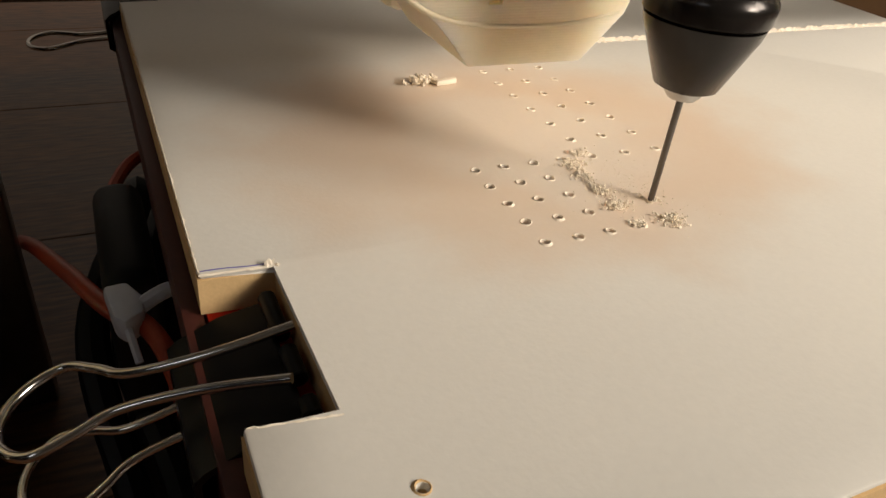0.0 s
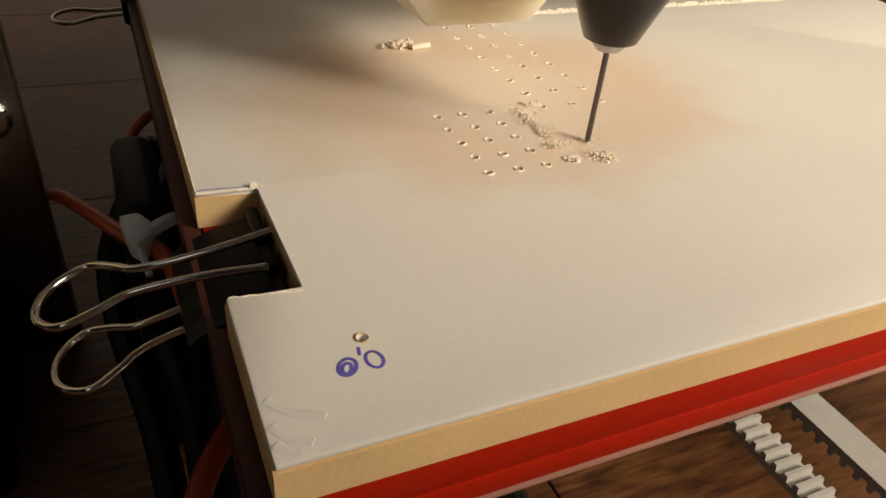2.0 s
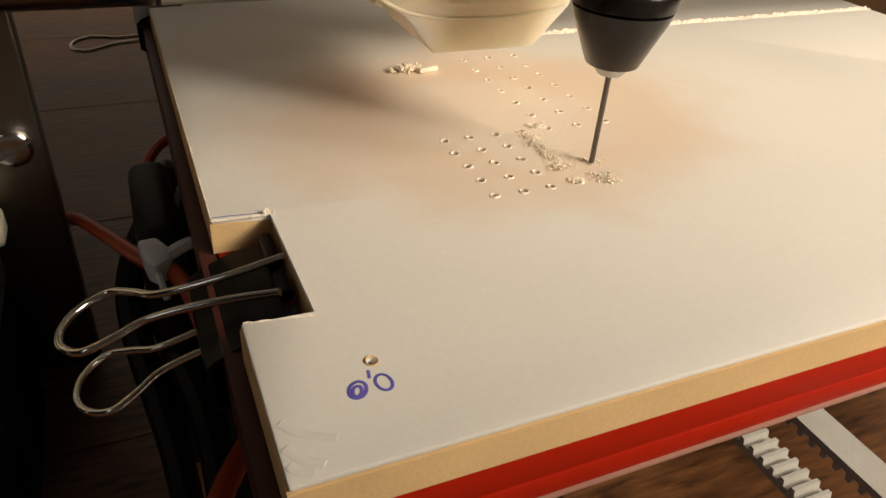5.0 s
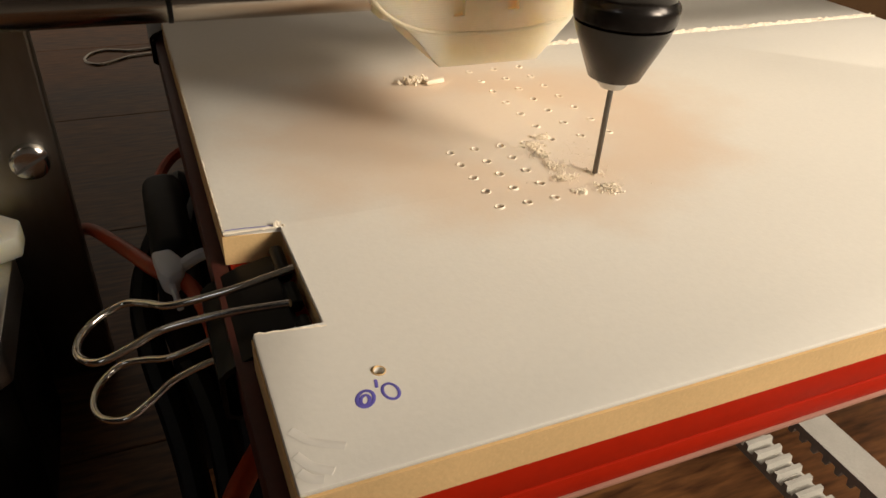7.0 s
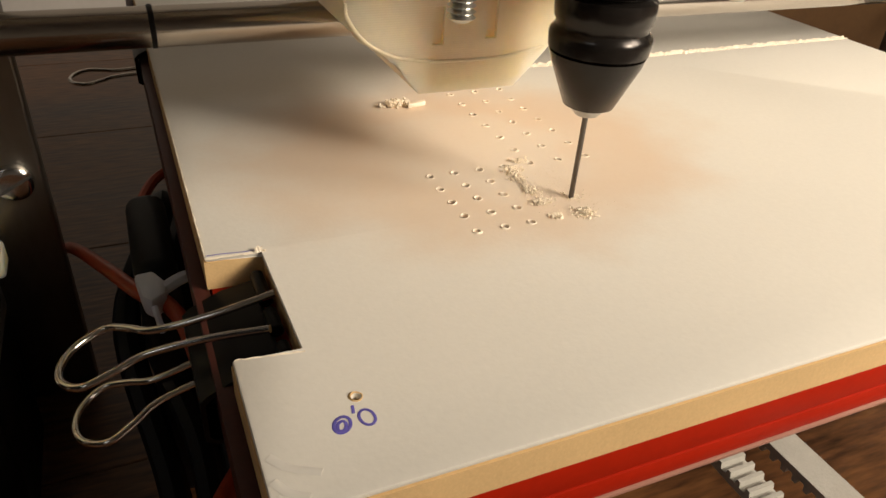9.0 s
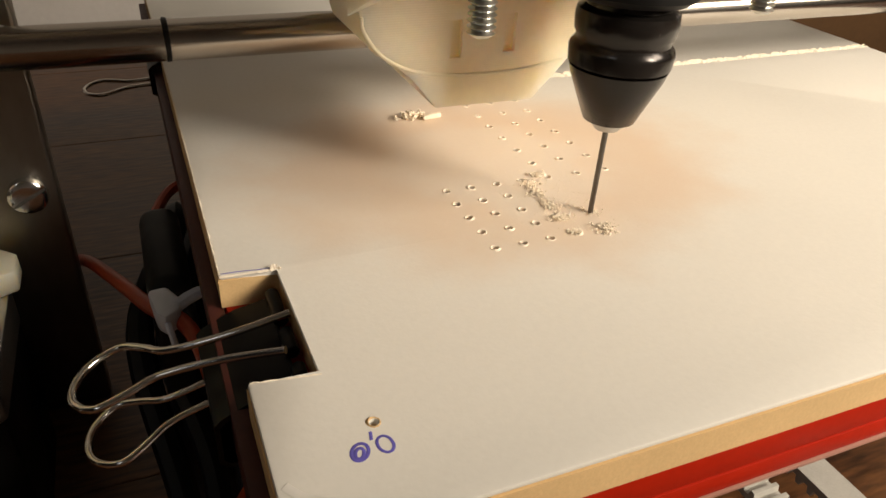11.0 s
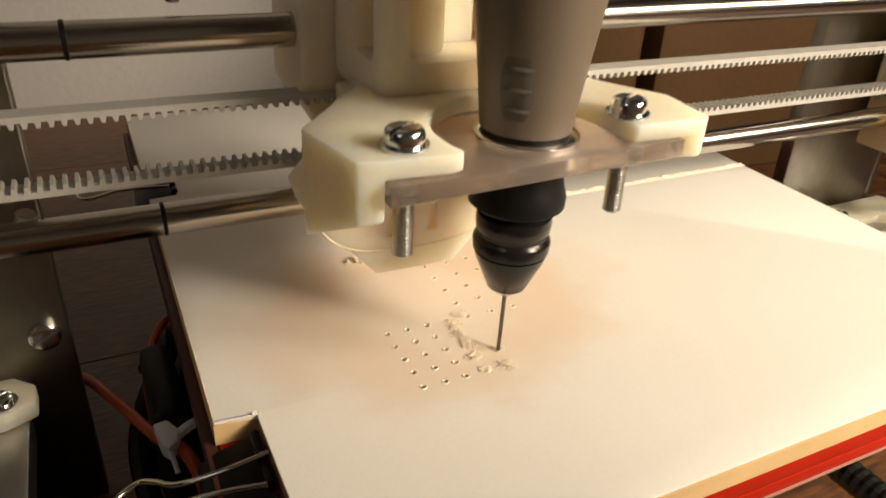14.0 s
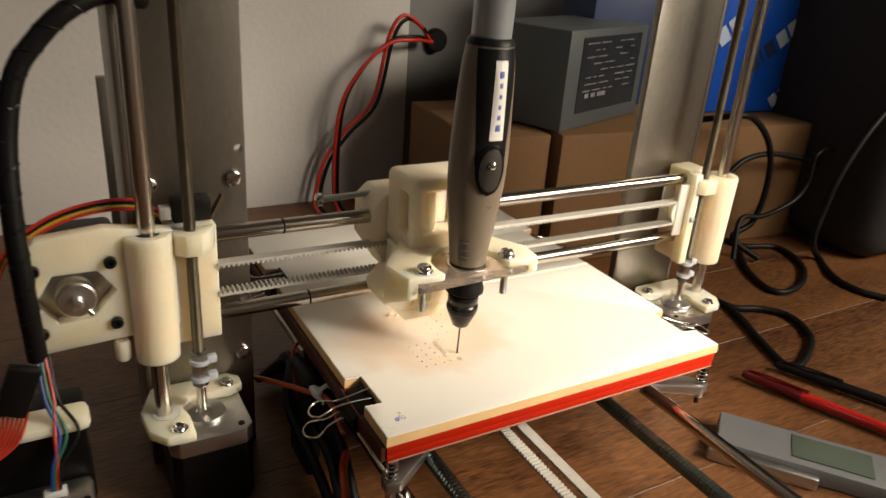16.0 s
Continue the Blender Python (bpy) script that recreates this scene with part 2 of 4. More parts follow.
def solo(name, bm, material, label, category, group="", kind="", smooth=40):
    return tagged(part(name, bm, material, None, "", smooth), label, category, group, kind)


def box(x0, x1, y0, y1, z0, z1, bevel=0.0, seg=2, bm=None):
    bm = bm or bmesh.new()
    made = bmesh.ops.create_cube(bm, size=1, matrix=Matrix.LocRotScale(((x0 + x1) / 2, (y0 + y1) / 2, (z0 + z1) / 2), None, (x1 - x0, y1 - y0, z1 - z0)))
    if bevel:
        vs = set(made["verts"])
        es = [e for e in bm.edges if e.verts[0] in vs and e.verts[1] in vs]
        bmesh.ops.bevel(bm, geom=es, offset=bevel, segments=seg, affect="EDGES", profile=0.5)
    return bm


def lathe(profile, axis_from, direction=(0, 0, 1), seg=32, bm=None):
    """Turned solid: profile rows of (along, radius)."""
    bm = bm or bmesh.new()
    q = Vector(direction).normalized().to_track_quat("Z", "Y").to_matrix()
    o = Vector(axis_from)
    rings = []
    for h, r in profile:
        rings.append([bm.verts.new(o + q @ Vector((r * math.cos(2 * math.pi * k / seg), r * math.sin(2 * math.pi * k / seg), h))) for k in range(seg)])
    for a, b in zip(rings, rings[1:]):
        for k in range(seg):
            bm.faces.new((a[k], a[(k + 1) % seg], b[(k + 1) % seg], b[k]))
    bm.faces.new(rings[0][::-1])
    bm.faces.new(rings[-1])
    return bm


def rod(a, b, r, seg=24, bm=None, chamfer=0.0):
    a, b = Vector(a), Vector(b)
    n = (b - a).length
    c = chamfer or r * 0.15
    return lathe([(0, r - c), (c, r), (n - c, r), (n, r - c)], a, b - a, seg, bm)


def prism(poly, lo, hi, plane="xy", bevel=0.0, seg=2):
    """Extrudes an outline: plane xy along z, xz along y, yz along x."""
    bm = bmesh.new()

    def at(p, h):
        return {"xy": (p[0], p[1], h), "xz": (p[0], h, p[1]), "yz": (h, p[0], p[1])}[plane]
    a = [bm.verts.new(at(p, lo)) for p in poly]
    b = [bm.verts.new(at(p, hi)) for p in poly]
    bm.faces.new(a)
    bm.faces.new(b[::-1])
    for i in range(len(poly)):
        j = (i + 1) % len(poly)
        bm.faces.new((a[i], b[i], b[j], a[j]))
    if bevel:
        bmesh.ops.bevel(bm, geom=list(bm.edges), offset=bevel, segments=seg, affect="EDGES", profile=0.5)
    return bm


def curve_points(pts, n=12):
    """Catmull-Rom through the points."""
    p = [Vector(v) for v in pts]
    p = [2 * p[0] - p[1]] + p + [2 * p[-1] - p[-2]]
    out = []
    for i in range(1, len(p) - 2):
        for k in range(n):
            t = k / n
            a, b, c, d = p[i - 1:i + 3]
            out.append(0.5 * ((2 * b) + (c - a) * t + (2 * a - 5 * b + 4 * c - d) * t * t + (3 * b - a - 3 * c + d) * t ** 3))
    out.append(p[-2])
    return out


def cable(pts, r, seg=10, n=12, bm=None, smoothed=True):
    """Round cord along a path."""
    bm = bm or bmesh.new()
    path = curve_points(pts, n) if smoothed else [Vector(v) for v in pts]
    rings, up = [], None
    for i, p in enumerate(path):
        d = (path[min(i + 1, len(path) - 1)] - path[max(i - 1, 0)]).normalized()
        if up is None:
            up = d.orthogonal().normalized()
        up = (up - d * up.dot(d)).normalized()
        side = d.cross(up)
        rings.append([bm.verts.new(p + r * (math.cos(2 * math.pi * k / seg) * up + math.sin(2 * math.pi * k / seg) * side)) for k in range(seg)])
    for a, b in zip(rings, rings[1:]):
        for k in range(seg):
            bm.faces.new((a[k], a[(k + 1) % seg], b[(k + 1) % seg], b[k]))
    bm.faces.new(rings[0][::-1])
    bm.faces.new(rings[-1])
    return bm


def cut(ob, cutter, how="DIFFERENCE"):
    """Carves the cutter bmesh (world metres) out of the mesh, or fuses it on, for good."""
    base = ORIGIN[ob.name]
    bmesh.ops.translate(cutter, verts=cutter.verts, vec=-base)
    bmesh.ops.recalc_face_normals(cutter, faces=cutter.faces)
    me = bpy.data.meshes.new("cutter")
    cutter.to_mesh(me)
    cutter.free()
    tool = new("cutter", me)
    tool.parent = ob.parent
    md = ob.modifiers.new("cut", "BOOLEAN")
    md.operation, md.solver, md.object = how, "EXACT", tool
    bpy.context.view_layer.update()
    done = bpy.data.meshes.new_from_object(ob.evaluated_get(bpy.context.evaluated_depsgraph_get()))
    ob.modifiers.clear()
    ob.data = done
    done.shade_smooth()
    done.set_sharp_from_angle(angle=radians(35))
    bpy.data.objects.remove(tool)


def screw_head(parent, at, axis, r, h, material, slot=True, name="screw", washer=0.0):
    """Pan head with a slot, and a washer under it."""
    a = Vector(axis).normalized()
    bm = lathe([(0, r), (h * 0.50, r), (h * 0.78, r * 0.95), (h * 0.94, r * 0.82), (h, r * 0.62), (h, r * 0.01)], at, a, 28)
    ob = part(name, bm, material, parent)
    if slot:
        c = box(-r * 1.1, r * 1.1, -r * 0.13, r * 0.13, h * 0.55, h * 1.4)
        q = a.to_track_quat("Z", "Y").to_matrix().to_4x4()
        bmesh.ops.transform(c, verts=c.verts, matrix=Matrix.Translation(at) @ q @ Matrix.Rotation(0.5, 4, "Z"))
        cut(ob, c)
    if washer:
        part("washer", lathe([(-0.0008, washer * 0.97), (-0.0004, washer), (0, washer * 0.97)], at, a, 28), material, parent)
    return ob

# ---- setting ----
DESK = 0.020
TOP = 0.100      # top of the workpiece
desk = tagged(new("desk"), "brown wooden desk top of narrow planks with dark grain", "desk", kind="structure")
ORIGIN[desk.name] = Vector((0, 0, 0))
solo("wall_north", box(-1.6, 0.262, 0.52, 0.62, -0.72, 1.9), PLASTER, "pale rough plaster wall behind the machine", "wall", kind="structure")
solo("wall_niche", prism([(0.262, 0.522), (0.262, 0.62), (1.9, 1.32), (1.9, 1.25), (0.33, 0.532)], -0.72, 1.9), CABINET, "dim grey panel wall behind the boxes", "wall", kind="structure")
# unseen side walls, near-black; the west one cuts bounce light from the left
solo("wall_west", box(-1.7, -1.6, -1.7, 0.62, -0.72, 1.9), DARKROOM, "unseen side wall in an assumed near-black", "wall", kind="structure")
solo("wall_east", box(1.9, 2.0, -1.7, 1.32, -0.72, 1.9), DARKROOM, "unseen side wall in an assumed near-black", "wall", kind="structure")
solo("wall_south", box(-1.6, 1.9, -1.7, -1.6, -0.72, 1.9), PLASTER, "plain pale wall of the room", "wall", kind="structure")
solo("floor", box(-1.6, 1.9, -1.6, 1.3, -0.75, -0.72), WOOD, "brown wooden floor", "floor", kind="structure")
solo("ceiling", box(-1.6, 1.9, -1.6, 1.3, 1.9, 1.95), CEIL, "white painted ceiling", "ceiling", kind="structure")

# ---- workpiece ----
W, D = 0.2165, 0.255
FRONT = 0.0034
OUT = [(0, FRONT), (W, FRONT), (W, 0.0215), (W - 0.0095, 0.0225), (W - 0.0095, 0.049), (W, 0.049), (W, 0.170), (W - 0.0095, 0.170), (W - 0.0095, 0.195), (W, 0.195),
       (W, D), (0, D), (0, 0.195), (0.0095, 0.193), (0.0090, 0.169), (0, 0.169), (0, 0.0545), (0.0090, 0.0540), (0.0094, 0.0282), (0, 0.0294)]
HOLES = [(0.0441 + 0.0053 * i, 0.0488 + 0.00532 * k) for i in range(4) for k in range(5)] + [(0.0656, 0.0486)]
HOLES += [(0.0659 + 0.00665 * i, 0.0699 + 0.00672 * k) for i in range(3) for k in range(8)]
rng = random.Random(5)
HOLES = [(x + rng.uniform(-1, 1) * 1e-4, y + rng.uniform(-1, 1) * 1e-4) for x, y in HOLES]

board = thing("drilled_board", (0, 0, 0.0942), "white laminated fibreboard with rows of drilled holes on red bed", "board")
core = part("core", prism(OUT, 0.0942, 0.0991), FIBRE, board, "raw tan fibreboard edge", smooth=0)
face = part("laminate", prism([(x + 0.0002 * (1 if x < 0.1 else -1), y + (0.0002 if y < 0.1 else -0.0002)) for x, y in OUT], 0.0991, TOP, bevel=0.0004), LAMINATE, board, "smooth white top face", smooth=0)


def hole_cutter():
    bm = bmesh.new()
    for x, y in HOLES:
        lathe([(0, 0.00064), (0.02, 0.00064)], (x, y, 0.0960), (0, 0, 1), 12, bm)
    lathe([(0, 0.00062), (0.02, 0.00062)], (0.0131, 0.0178, 0.0955), (0, 0, 1), 12, bm)
    box(0.083, W + 0.01, 0.1243, 0.1252, 0.0980, 0.12, bm=bm)
    return bm


cut(core, hole_cutter())
cut(face, hole_cutter())


def crumbs(centre, spread, count, size, seed, lift=0.0, flat=0.6):
    """A heap of small torn fibre crumbs."""
    r = random.Random(seed)
    bm = bmesh.new()
    for _ in range(count):
        x, y = r.gauss(centre[0], spread[0]), r.gauss(centre[1], spread[1])
        s = size * r.uniform(0.35, 1.0)
        made = bmesh.ops.create_icosphere(bm, subdivisions=1, radius=s, matrix=Matrix.LocRotScale((x, y, TOP + s * flat * 0.6 + r.random() * lift), Euler((r.random() * 6, r.random() * 6, r.random() * 6)), (r.uniform(0.7, 1.4), 1, flat)))
        for v in made["verts"]:
            v.co += Vector((r.gauss(0, s * 0.2), r.gauss(0, s * 0.2), r.gauss(0, s * 0.12)))
            v.co.z = max(v.co.z, TOP + 0.00002)
    return bm


def burr(x, y, r0, seed):
    """Torn raised lip round a hole."""
    r = random.Random(seed)
    bm = bmesh.new()
    n = 14
    a0 = r.random() * 6
    inner, top, outer = [], [], []
    for k in range(n):
        a = 2 * math.pi * k / n
        h = 0.00008 + 0.00014 * max(0, math.cos(a - a0)) + r.random() * 0.00008
        w = 1.28 + 0.28 * max(0, math.cos(a - a0)) + 0.12 * r.random()
        c, s = math.cos(a), math.sin(a)
        inner.append(bm.verts.new((x + c * r0, y + s * r0, TOP + 0.00001)))
        top.append(bm.verts.new((x + c * r0 * 1.15, y + s * r0 * 1.15, TOP + h)))
        outer.append(bm.verts.new((x + c * r0 * w, y + s * r0 * w, TOP + 0.00001)))
    for ring, nxt in ((inner, top), (top, outer)):
        for k in range(n):
            bm.faces.new((ring[k], ring[(k + 1) % n], nxt[(k + 1) % n], nxt[k]))
    return bm


for i, (x, y) in enumerate(HOLES):
    part("hole_rim", burr(x, y, 0.00066, i), CRUMB, board)
part("hole_rim", burr(0.0131, 0.0178, 0.00065, 99), FIBRE, board)


def groove_lip():
    r = random.Random(3)
    bm = bmesh.new()
    for side, y0 in ((-1, 0.1242), (1, 0.1253)):
        prev = None
        for k in range(190):
            x = 0.0825 + k * (W - 0.0825) / 189
            h, w = r.uniform(0.0001, 0.0007), r.uniform(0.0003, 0.0011)
            row = [bm.verts.new((x, y0, TOP)), bm.verts.new((x, y0 + side * w * 0.4, TOP + h)), bm.verts.new((x, y0 + side * w, TOP))]
            if prev:
                for j in range(2):
                    bm.faces.new((prev[j], prev[j + 1], row[j + 1], row[j]))
            prev = row
    return bm


def ragged(pts, reach, height, seed, step=0.0006):
    """Torn, slightly raised laminate along a cut edge."""
    r = random.Random(seed)
    bm = bmesh.new()
    for p, q in zip(pts, pts[1:]):
        p, q = Vector((*p, 0)), Vector((*q, 0))
        d = (q - p).normalized()
        n = Vector((-d.y, d.x, 0))
        prev = None
        for k in range(int((q - p).length / step) + 1):
            o = p + d * min(k * step, (q - p).length)
            w, h = reach * r.uniform(0.1, 1.0), height * r.random() ** 2
            row = [bm.verts.new(o + n * w + Vector((0, 0, TOP + 0.00002))), bm.verts.new(o + Vector((0, 0, TOP + 0.00004 + h))), bm.verts.new(o - n * w * 0.6 + Vector((0, 0, TOP - 0.0002)))]
            if prev:
                for j in range(2):
                    bm.faces.new((prev[j], prev[j + 1], row[j + 1], row[j]))
            prev = row
    return bm


part("torn_edge", ragged([(0.0002, D), (0.0002, 0.195)], 0.0003, 0.0002, 31), CRUMB, board, "ragged white laminate edge", smooth=0)
part("torn_edge", ragged([(0.0002, 0.169), (0.0002, 0.0545), (0.0090, 0.0540)], 0.0003, 0.0002, 32), CRUMB, board, smooth=0)
part("torn_edge", ragged([(0.0094, 0.0282), (0.0002, 0.0294)], 0.0003, 0.0002, 33), CRUMB, board, smooth=0)
part("torn_corner", ragged([(0.0078, 0.0542), (0.0090, 0.0541), (0.0097, 0.0536)], 0.0006, 0.0011, 35, 0.0003), CRUMB, board, "curled laminate at the notch corner", smooth=0)
part("groove_lip", groove_lip(), CRUMB, board, "ragged crumbs along the saw groove", smooth=0)


def ink_stroke(pts, r=0.00020):
    bm = cable([(x, y, TOP) for x, y in pts], r, 6, 8)
    for v in bm.verts:
        v.co.z = TOP + (v.co.z - TOP) * 0.12 + 0.00003
    return bm


def oval(cx, cy, rx, ry, tilt, n=14, a0=0.0, a1=6.5):
    c, s = math.cos(tilt), math.sin(tilt)
    return [(cx + c * rx * math.cos(a0 + (a1 - a0) * k / n) - s * ry * math.sin(a0 + (a1 - a0) * k / n),
             cy + s * rx * math.cos(a0 + (a1 - a0) * k / n) + c * ry * math.sin(a0 + (a1 - a0) * k / n)) for k in range(n + 1)]


part("ink_mark", ink_stroke(oval(0.0102, 0.0139, 0.00095, 0.0013, -0.5), 0.00023), INK, board, "handwritten violet 0")
part("ink_mark", ink_stroke(oval(0.0101, 0.0137, 0.0005, 0.0008, -0.4), 0.00022), INK, board)
part("ink_mark", ink_stroke([(0.01195, 0.0152), (0.0121, 0.0158), (0.0122, 0.0165)]), INK, board, "handwritten violet tick")
part("ink_mark", ink_stroke(oval(0.0133, 0.0141, 0.0009, 0.0013, 0.1)), INK, board, "handwritten violet 0")
part("ink_mark", ink_stroke([(0.0005, 0.0552), (0.003, 0.0551), (0.006, 0.0547), (0.0085, 0.0546)], 0.00012), INK, board)

# flecks thrown out along the drilled column, thick where the bit went in
for pts in ([(0.0012, 0.0120), (0.0030, 0.0098), (0.0062, 0.0080)], [(0.0010, 0.0085), (0.0022, 0.0066), (0.0042, 0.0052)], [(0.0009, 0.0062), (0.0018, 0.0050), (0.0030, 0.0045)]):
    part("scuff", ink_stroke(pts, 0.0006), LABELWHITE, board, "faint whitish scuff near the corner")
for c, sp, n, size, seed, lift in [((0.0642, 0.0712), (0.0007, 0.0005), 150, 0.00026, 1, 0.00040), ((0.0612, 0.0684), (0.0011, 0.0009), 170, 0.00022, 2, 0.00026), ((0.0603, 0.0640), (0.0008, 0.0013), 180, 0.00023, 3, 0.00034),
                                   ((0.0602, 0.0592), (0.0007, 0.0010), 160, 0.00023, 4, 0.00034), ((0.0602, 0.0545), (0.0010, 0.0007), 190, 0.00024, 5, 0.00040), ((0.0598, 0.0492), (0.0007, 0.0005), 70, 0.00026, 6, 0.00025),
                                   ((0.0656, 0.0488), (0.0010, 0.0008), 220, 0.00025, 7, 0.00042), ((0.0668, 0.0545), (0.0009, 0.0008), 60, 0.00024, 8, 0.00014)]:
    tagged(solo("fibre_dust", crumbs(c, sp, n, size, seed, lift), CRUMB, "small heap of pale fibre dust beside the holes", "dust", "dust heaps on the board", smooth=0), kind="stuff")
tagged(solo("loose_dust", crumbs((0.0640, 0.0600), (0.0042, 0.0065), 420, 0.00013, 12), CRUMB, "fine pale dust scattered on the board", "dust", smooth=0), kind="stuff")
bm = crumbs((0.0505, 0.1065), (0.0016, 0.0006), 110, 0.0006, 13, 0.0012)
tagged(solo("fibre_dust", bm, CRUMB, "clump of pale fibre chips below the fan duct", "dust", "dust heaps on the board", smooth=0), kind="stuff")
solo("wood_chip", prism([(0.0525, 0.1040), (0.0572, 0.1048), (0.0575, 0.1062), (0.0530, 0.1054)], TOP + 0.0001, TOP + 0.0012, bevel=0.0003), CRUMB, "pale fibre chip lying on the board", "chip")

# ---- heated bed and its carriage ----
bed = thing("heated_bed", (0.1, 0.1, 0.0855), "red lacquered heated bed plate under the board", "printer bed")
part("plate", box(0.0006, W - 0.001, FRONT + 0.0003, D - 0.002, 0.0891, 0.0941, 0.0002), RED, bed)
part("lower_plate", box(0.0006, W - 0.002, FRONT + 0.0001, D - 0.002, 0.0857, 0.0890, 0.0002), RED, bed)
# added strip on the left side; shade is in its colour
part("side_edge", box(-0.0022, 0.0003, FRONT + 0.0010, D - 0.003, 0.0855, 0.0940, 0.0003), RED_SHADED, bed, "red side edge with its shade put into the colour")
part("edge_tape", box(0.0012, W - 0.002, FRONT - 0.0002, D - 0.002, 0.0849, 0.0856, 0.0002), GREYTAPE, bed, "dull red-grey edge strip")

ycar = thing("bed_carriage", (0.108, 0.12, 0.062), "cast aluminium bed carriage with corner arms", "bed carriage")


def arm(x0, y0, x1, y1):
    d = Vector((x1 - x0, y1 - y0, 0)).normalized()
    n = Vector((-d.y, d.x, 0))
    a, b = Vector((x0, y0, 0)), Vector((x1, y1, 0))
    return prism([tuple((a + n * 0.011).xy), tuple((b + n * 0.0055).xy), tuple((b + d * 0.005).xy), tuple((b - n * 0.0055).xy), tuple((a - n * 0.011).xy)], 0.0665, 0.0725, bevel=0.0008)


CORNERS = [(0.0045, 0.006), (W - 0.0045, 0.006), (0.0045, D - 0.006), (W - 0.0045, D - 0.006)]
for (x, y), (bx, by) in zip(CORNERS, [(0.07, 0.06), (0.146, 0.05), (0.07, 0.19), (0.146, 0.19)]):
    part("corner_arm", arm(bx, by, x, y), ALUCAST, ycar)
part("spine", box(0.06, 0.156, 0.055, 0.20, 0.0650, 0.0720, 0.001), ALUCAST, ycar)
for x, y in CORNERS:
    part("spring", cable([(x + 0.0028 * math.cos(a * 0.7), y + 0.0028 * math.sin(a * 0.7), 0.0728 + 0.0118 * a / 44) for a in range(45)], 0.00045, 6, 2), CHROME, ycar, "small steel spring")
    part("levelling_screw", rod((x, y, 0.058), (x, y, 0.0942), 0.0014, 12), BLACK, ycar)
    part("nut", lathe([(0, 0.003), (0.0026, 0.003)], (x, y, 0.0630), (0, 0, 1), 6), ZINC, ycar)

# ---- belts ----


def toothed_belt(name, a, b, width_axis, width, thick, pitch, side, label):
    """Flat belt from a to b with square teeth on one face (side +1 above, -1 below)."""
    t = thing(name, a, label, "belt")
    a, b = Vector(a), Vector(b)
    d = (b - a).normalized()
    wv = Vector(width_axis)
    up = Vector((0, 0, 1))
    n = (b - a).length

    def slab(s0, s1, z0, z1, bm, taper=0.0):
        vs = [bm.verts.new(a + d * (s + e * taper * (1 if z == z1 else 0)) + wv * w + up * z) for z in (z0, z1) for s, e in ((s0, 1), (s1, -1)) for w in (-width / 2, width / 2)]
        for f in ((0, 1, 3, 2), (4, 6, 7, 5), (0, 4, 5, 1), (2, 3, 7, 6), (0, 2, 6, 4), (1, 5, 7, 3)):
            bm.faces.new([vs[i] for i in f])
    bm = bmesh.new()
    slab(0, n, -thick / 2, thick / 2, bm)
    part("band", bm, BELT, t, smooth=0)
    count = int(n / pitch)
    bm = bmesh.new()
    for k in range(count):
        slab(k * pitch, k * pitch + pitch * 0.52, side * thick / 2, side * (thick / 2 + 0.0013), bm, pitch * 0.1)
    tagged(part("teeth", bm, BELT, t, smooth=0), kind="stuff")
    return t


BY = 0.1045
toothed_belt("upper_belt", (-0.050, BY, 0.1515), (0.283, BY, 0.1490), (0, 1, 0), 0.006, 0.0014, 0.0025, -1, "upper run of a pale grey toothed belt")
toothed_belt("lower_belt", (-0.050, BY, 0.1345), (0.283, BY, 0.1325), (0, 1, 0), 0.006, 0.0014, 0.0025, 1, "lower run of a pale grey toothed belt")
toothed_belt("bed_belt", (0.0882, -0.30, 0.0700), (0.0882, 0.25, 0.0700), (1, 0, 0), 0.006, 0.0014, 0.0025, -1, "smooth upper run of the pale bed belt")
toothed_belt("bed_belt", (0.0895, -0.30, 0.0545), (0.0895, 0.25, 0.0545), (1, 0, 0), 0.006, 0.0014, 0.0025, 1, "toothed lower run of the pale bed belt")

# ---- bed rods ----
for x, r, m, lab in ((0.1505, 0.0042, GREENZINC, "greenish threaded steel rod under the bed"), (0.033, 0.0042, GREENZINC, "greenish threaded steel rod under the bed")):
    prof = []
    n = 440
    for k in range(n):
        prof.append((k * 0.00125, r if k % 2 else r - 0.00022))
    solo("threaded_rod", lathe(prof, (x, -0.30, 0.066), (0, 1, 0), 14), m, lab, "rod", "bed rods", smooth=0)
for x in (0.1805, 0.012):
    solo("smooth_rod", rod((x, -0.30, 0.068 if x > 0.1 else 0.060), (x, 0.25, 0.068 if x > 0.1 else 0.060), 0.004, 24), STEEL, "polished steel guide rod under the bed", "rod", "bed rods")

# ---- frame ----
frame_l = thing("frame_upright", (-0.055, 0.128, DESK), "scratched aluminium upright plate with slotted bolts", "frame", "frame uprights")
plate_l = part("plate", box(-0.083, -0.0275, 0.1265, 0.1325, DESK, 0.44, 0.0006), ALU, frame_l)
c = lathe([(0, 0.0023), (0.02, 0.0023)], (-0.031, 0.12, 0.2035), (0, 1, 0), 20)
lathe([(0, 0.003), (0.02, 0.003)], (-0.031, 0.12, 0.118), (0, 1, 0), 20, c)
cut(plate_l, c)
part("flange", box(-0.0865, -0.0832, 0.1265, 0.165, DESK, 0.44, 0.0006), ALU, frame_l)
screw_head(frame_l, (-0.0345, 0.1263, 0.1885), (0, -1, 0), 0.0042, 0.0026, CHROME)
screw_head(frame_l, (-0.0335, 0.1263, 0.0835), (0, -1, 0), 0.0042, 0.0026, CHROME)
screw_head(frame_l, (-0.076, 0.1263, 0.1885), (0, -1, 0), 0.0042, 0.0026, CHROME)
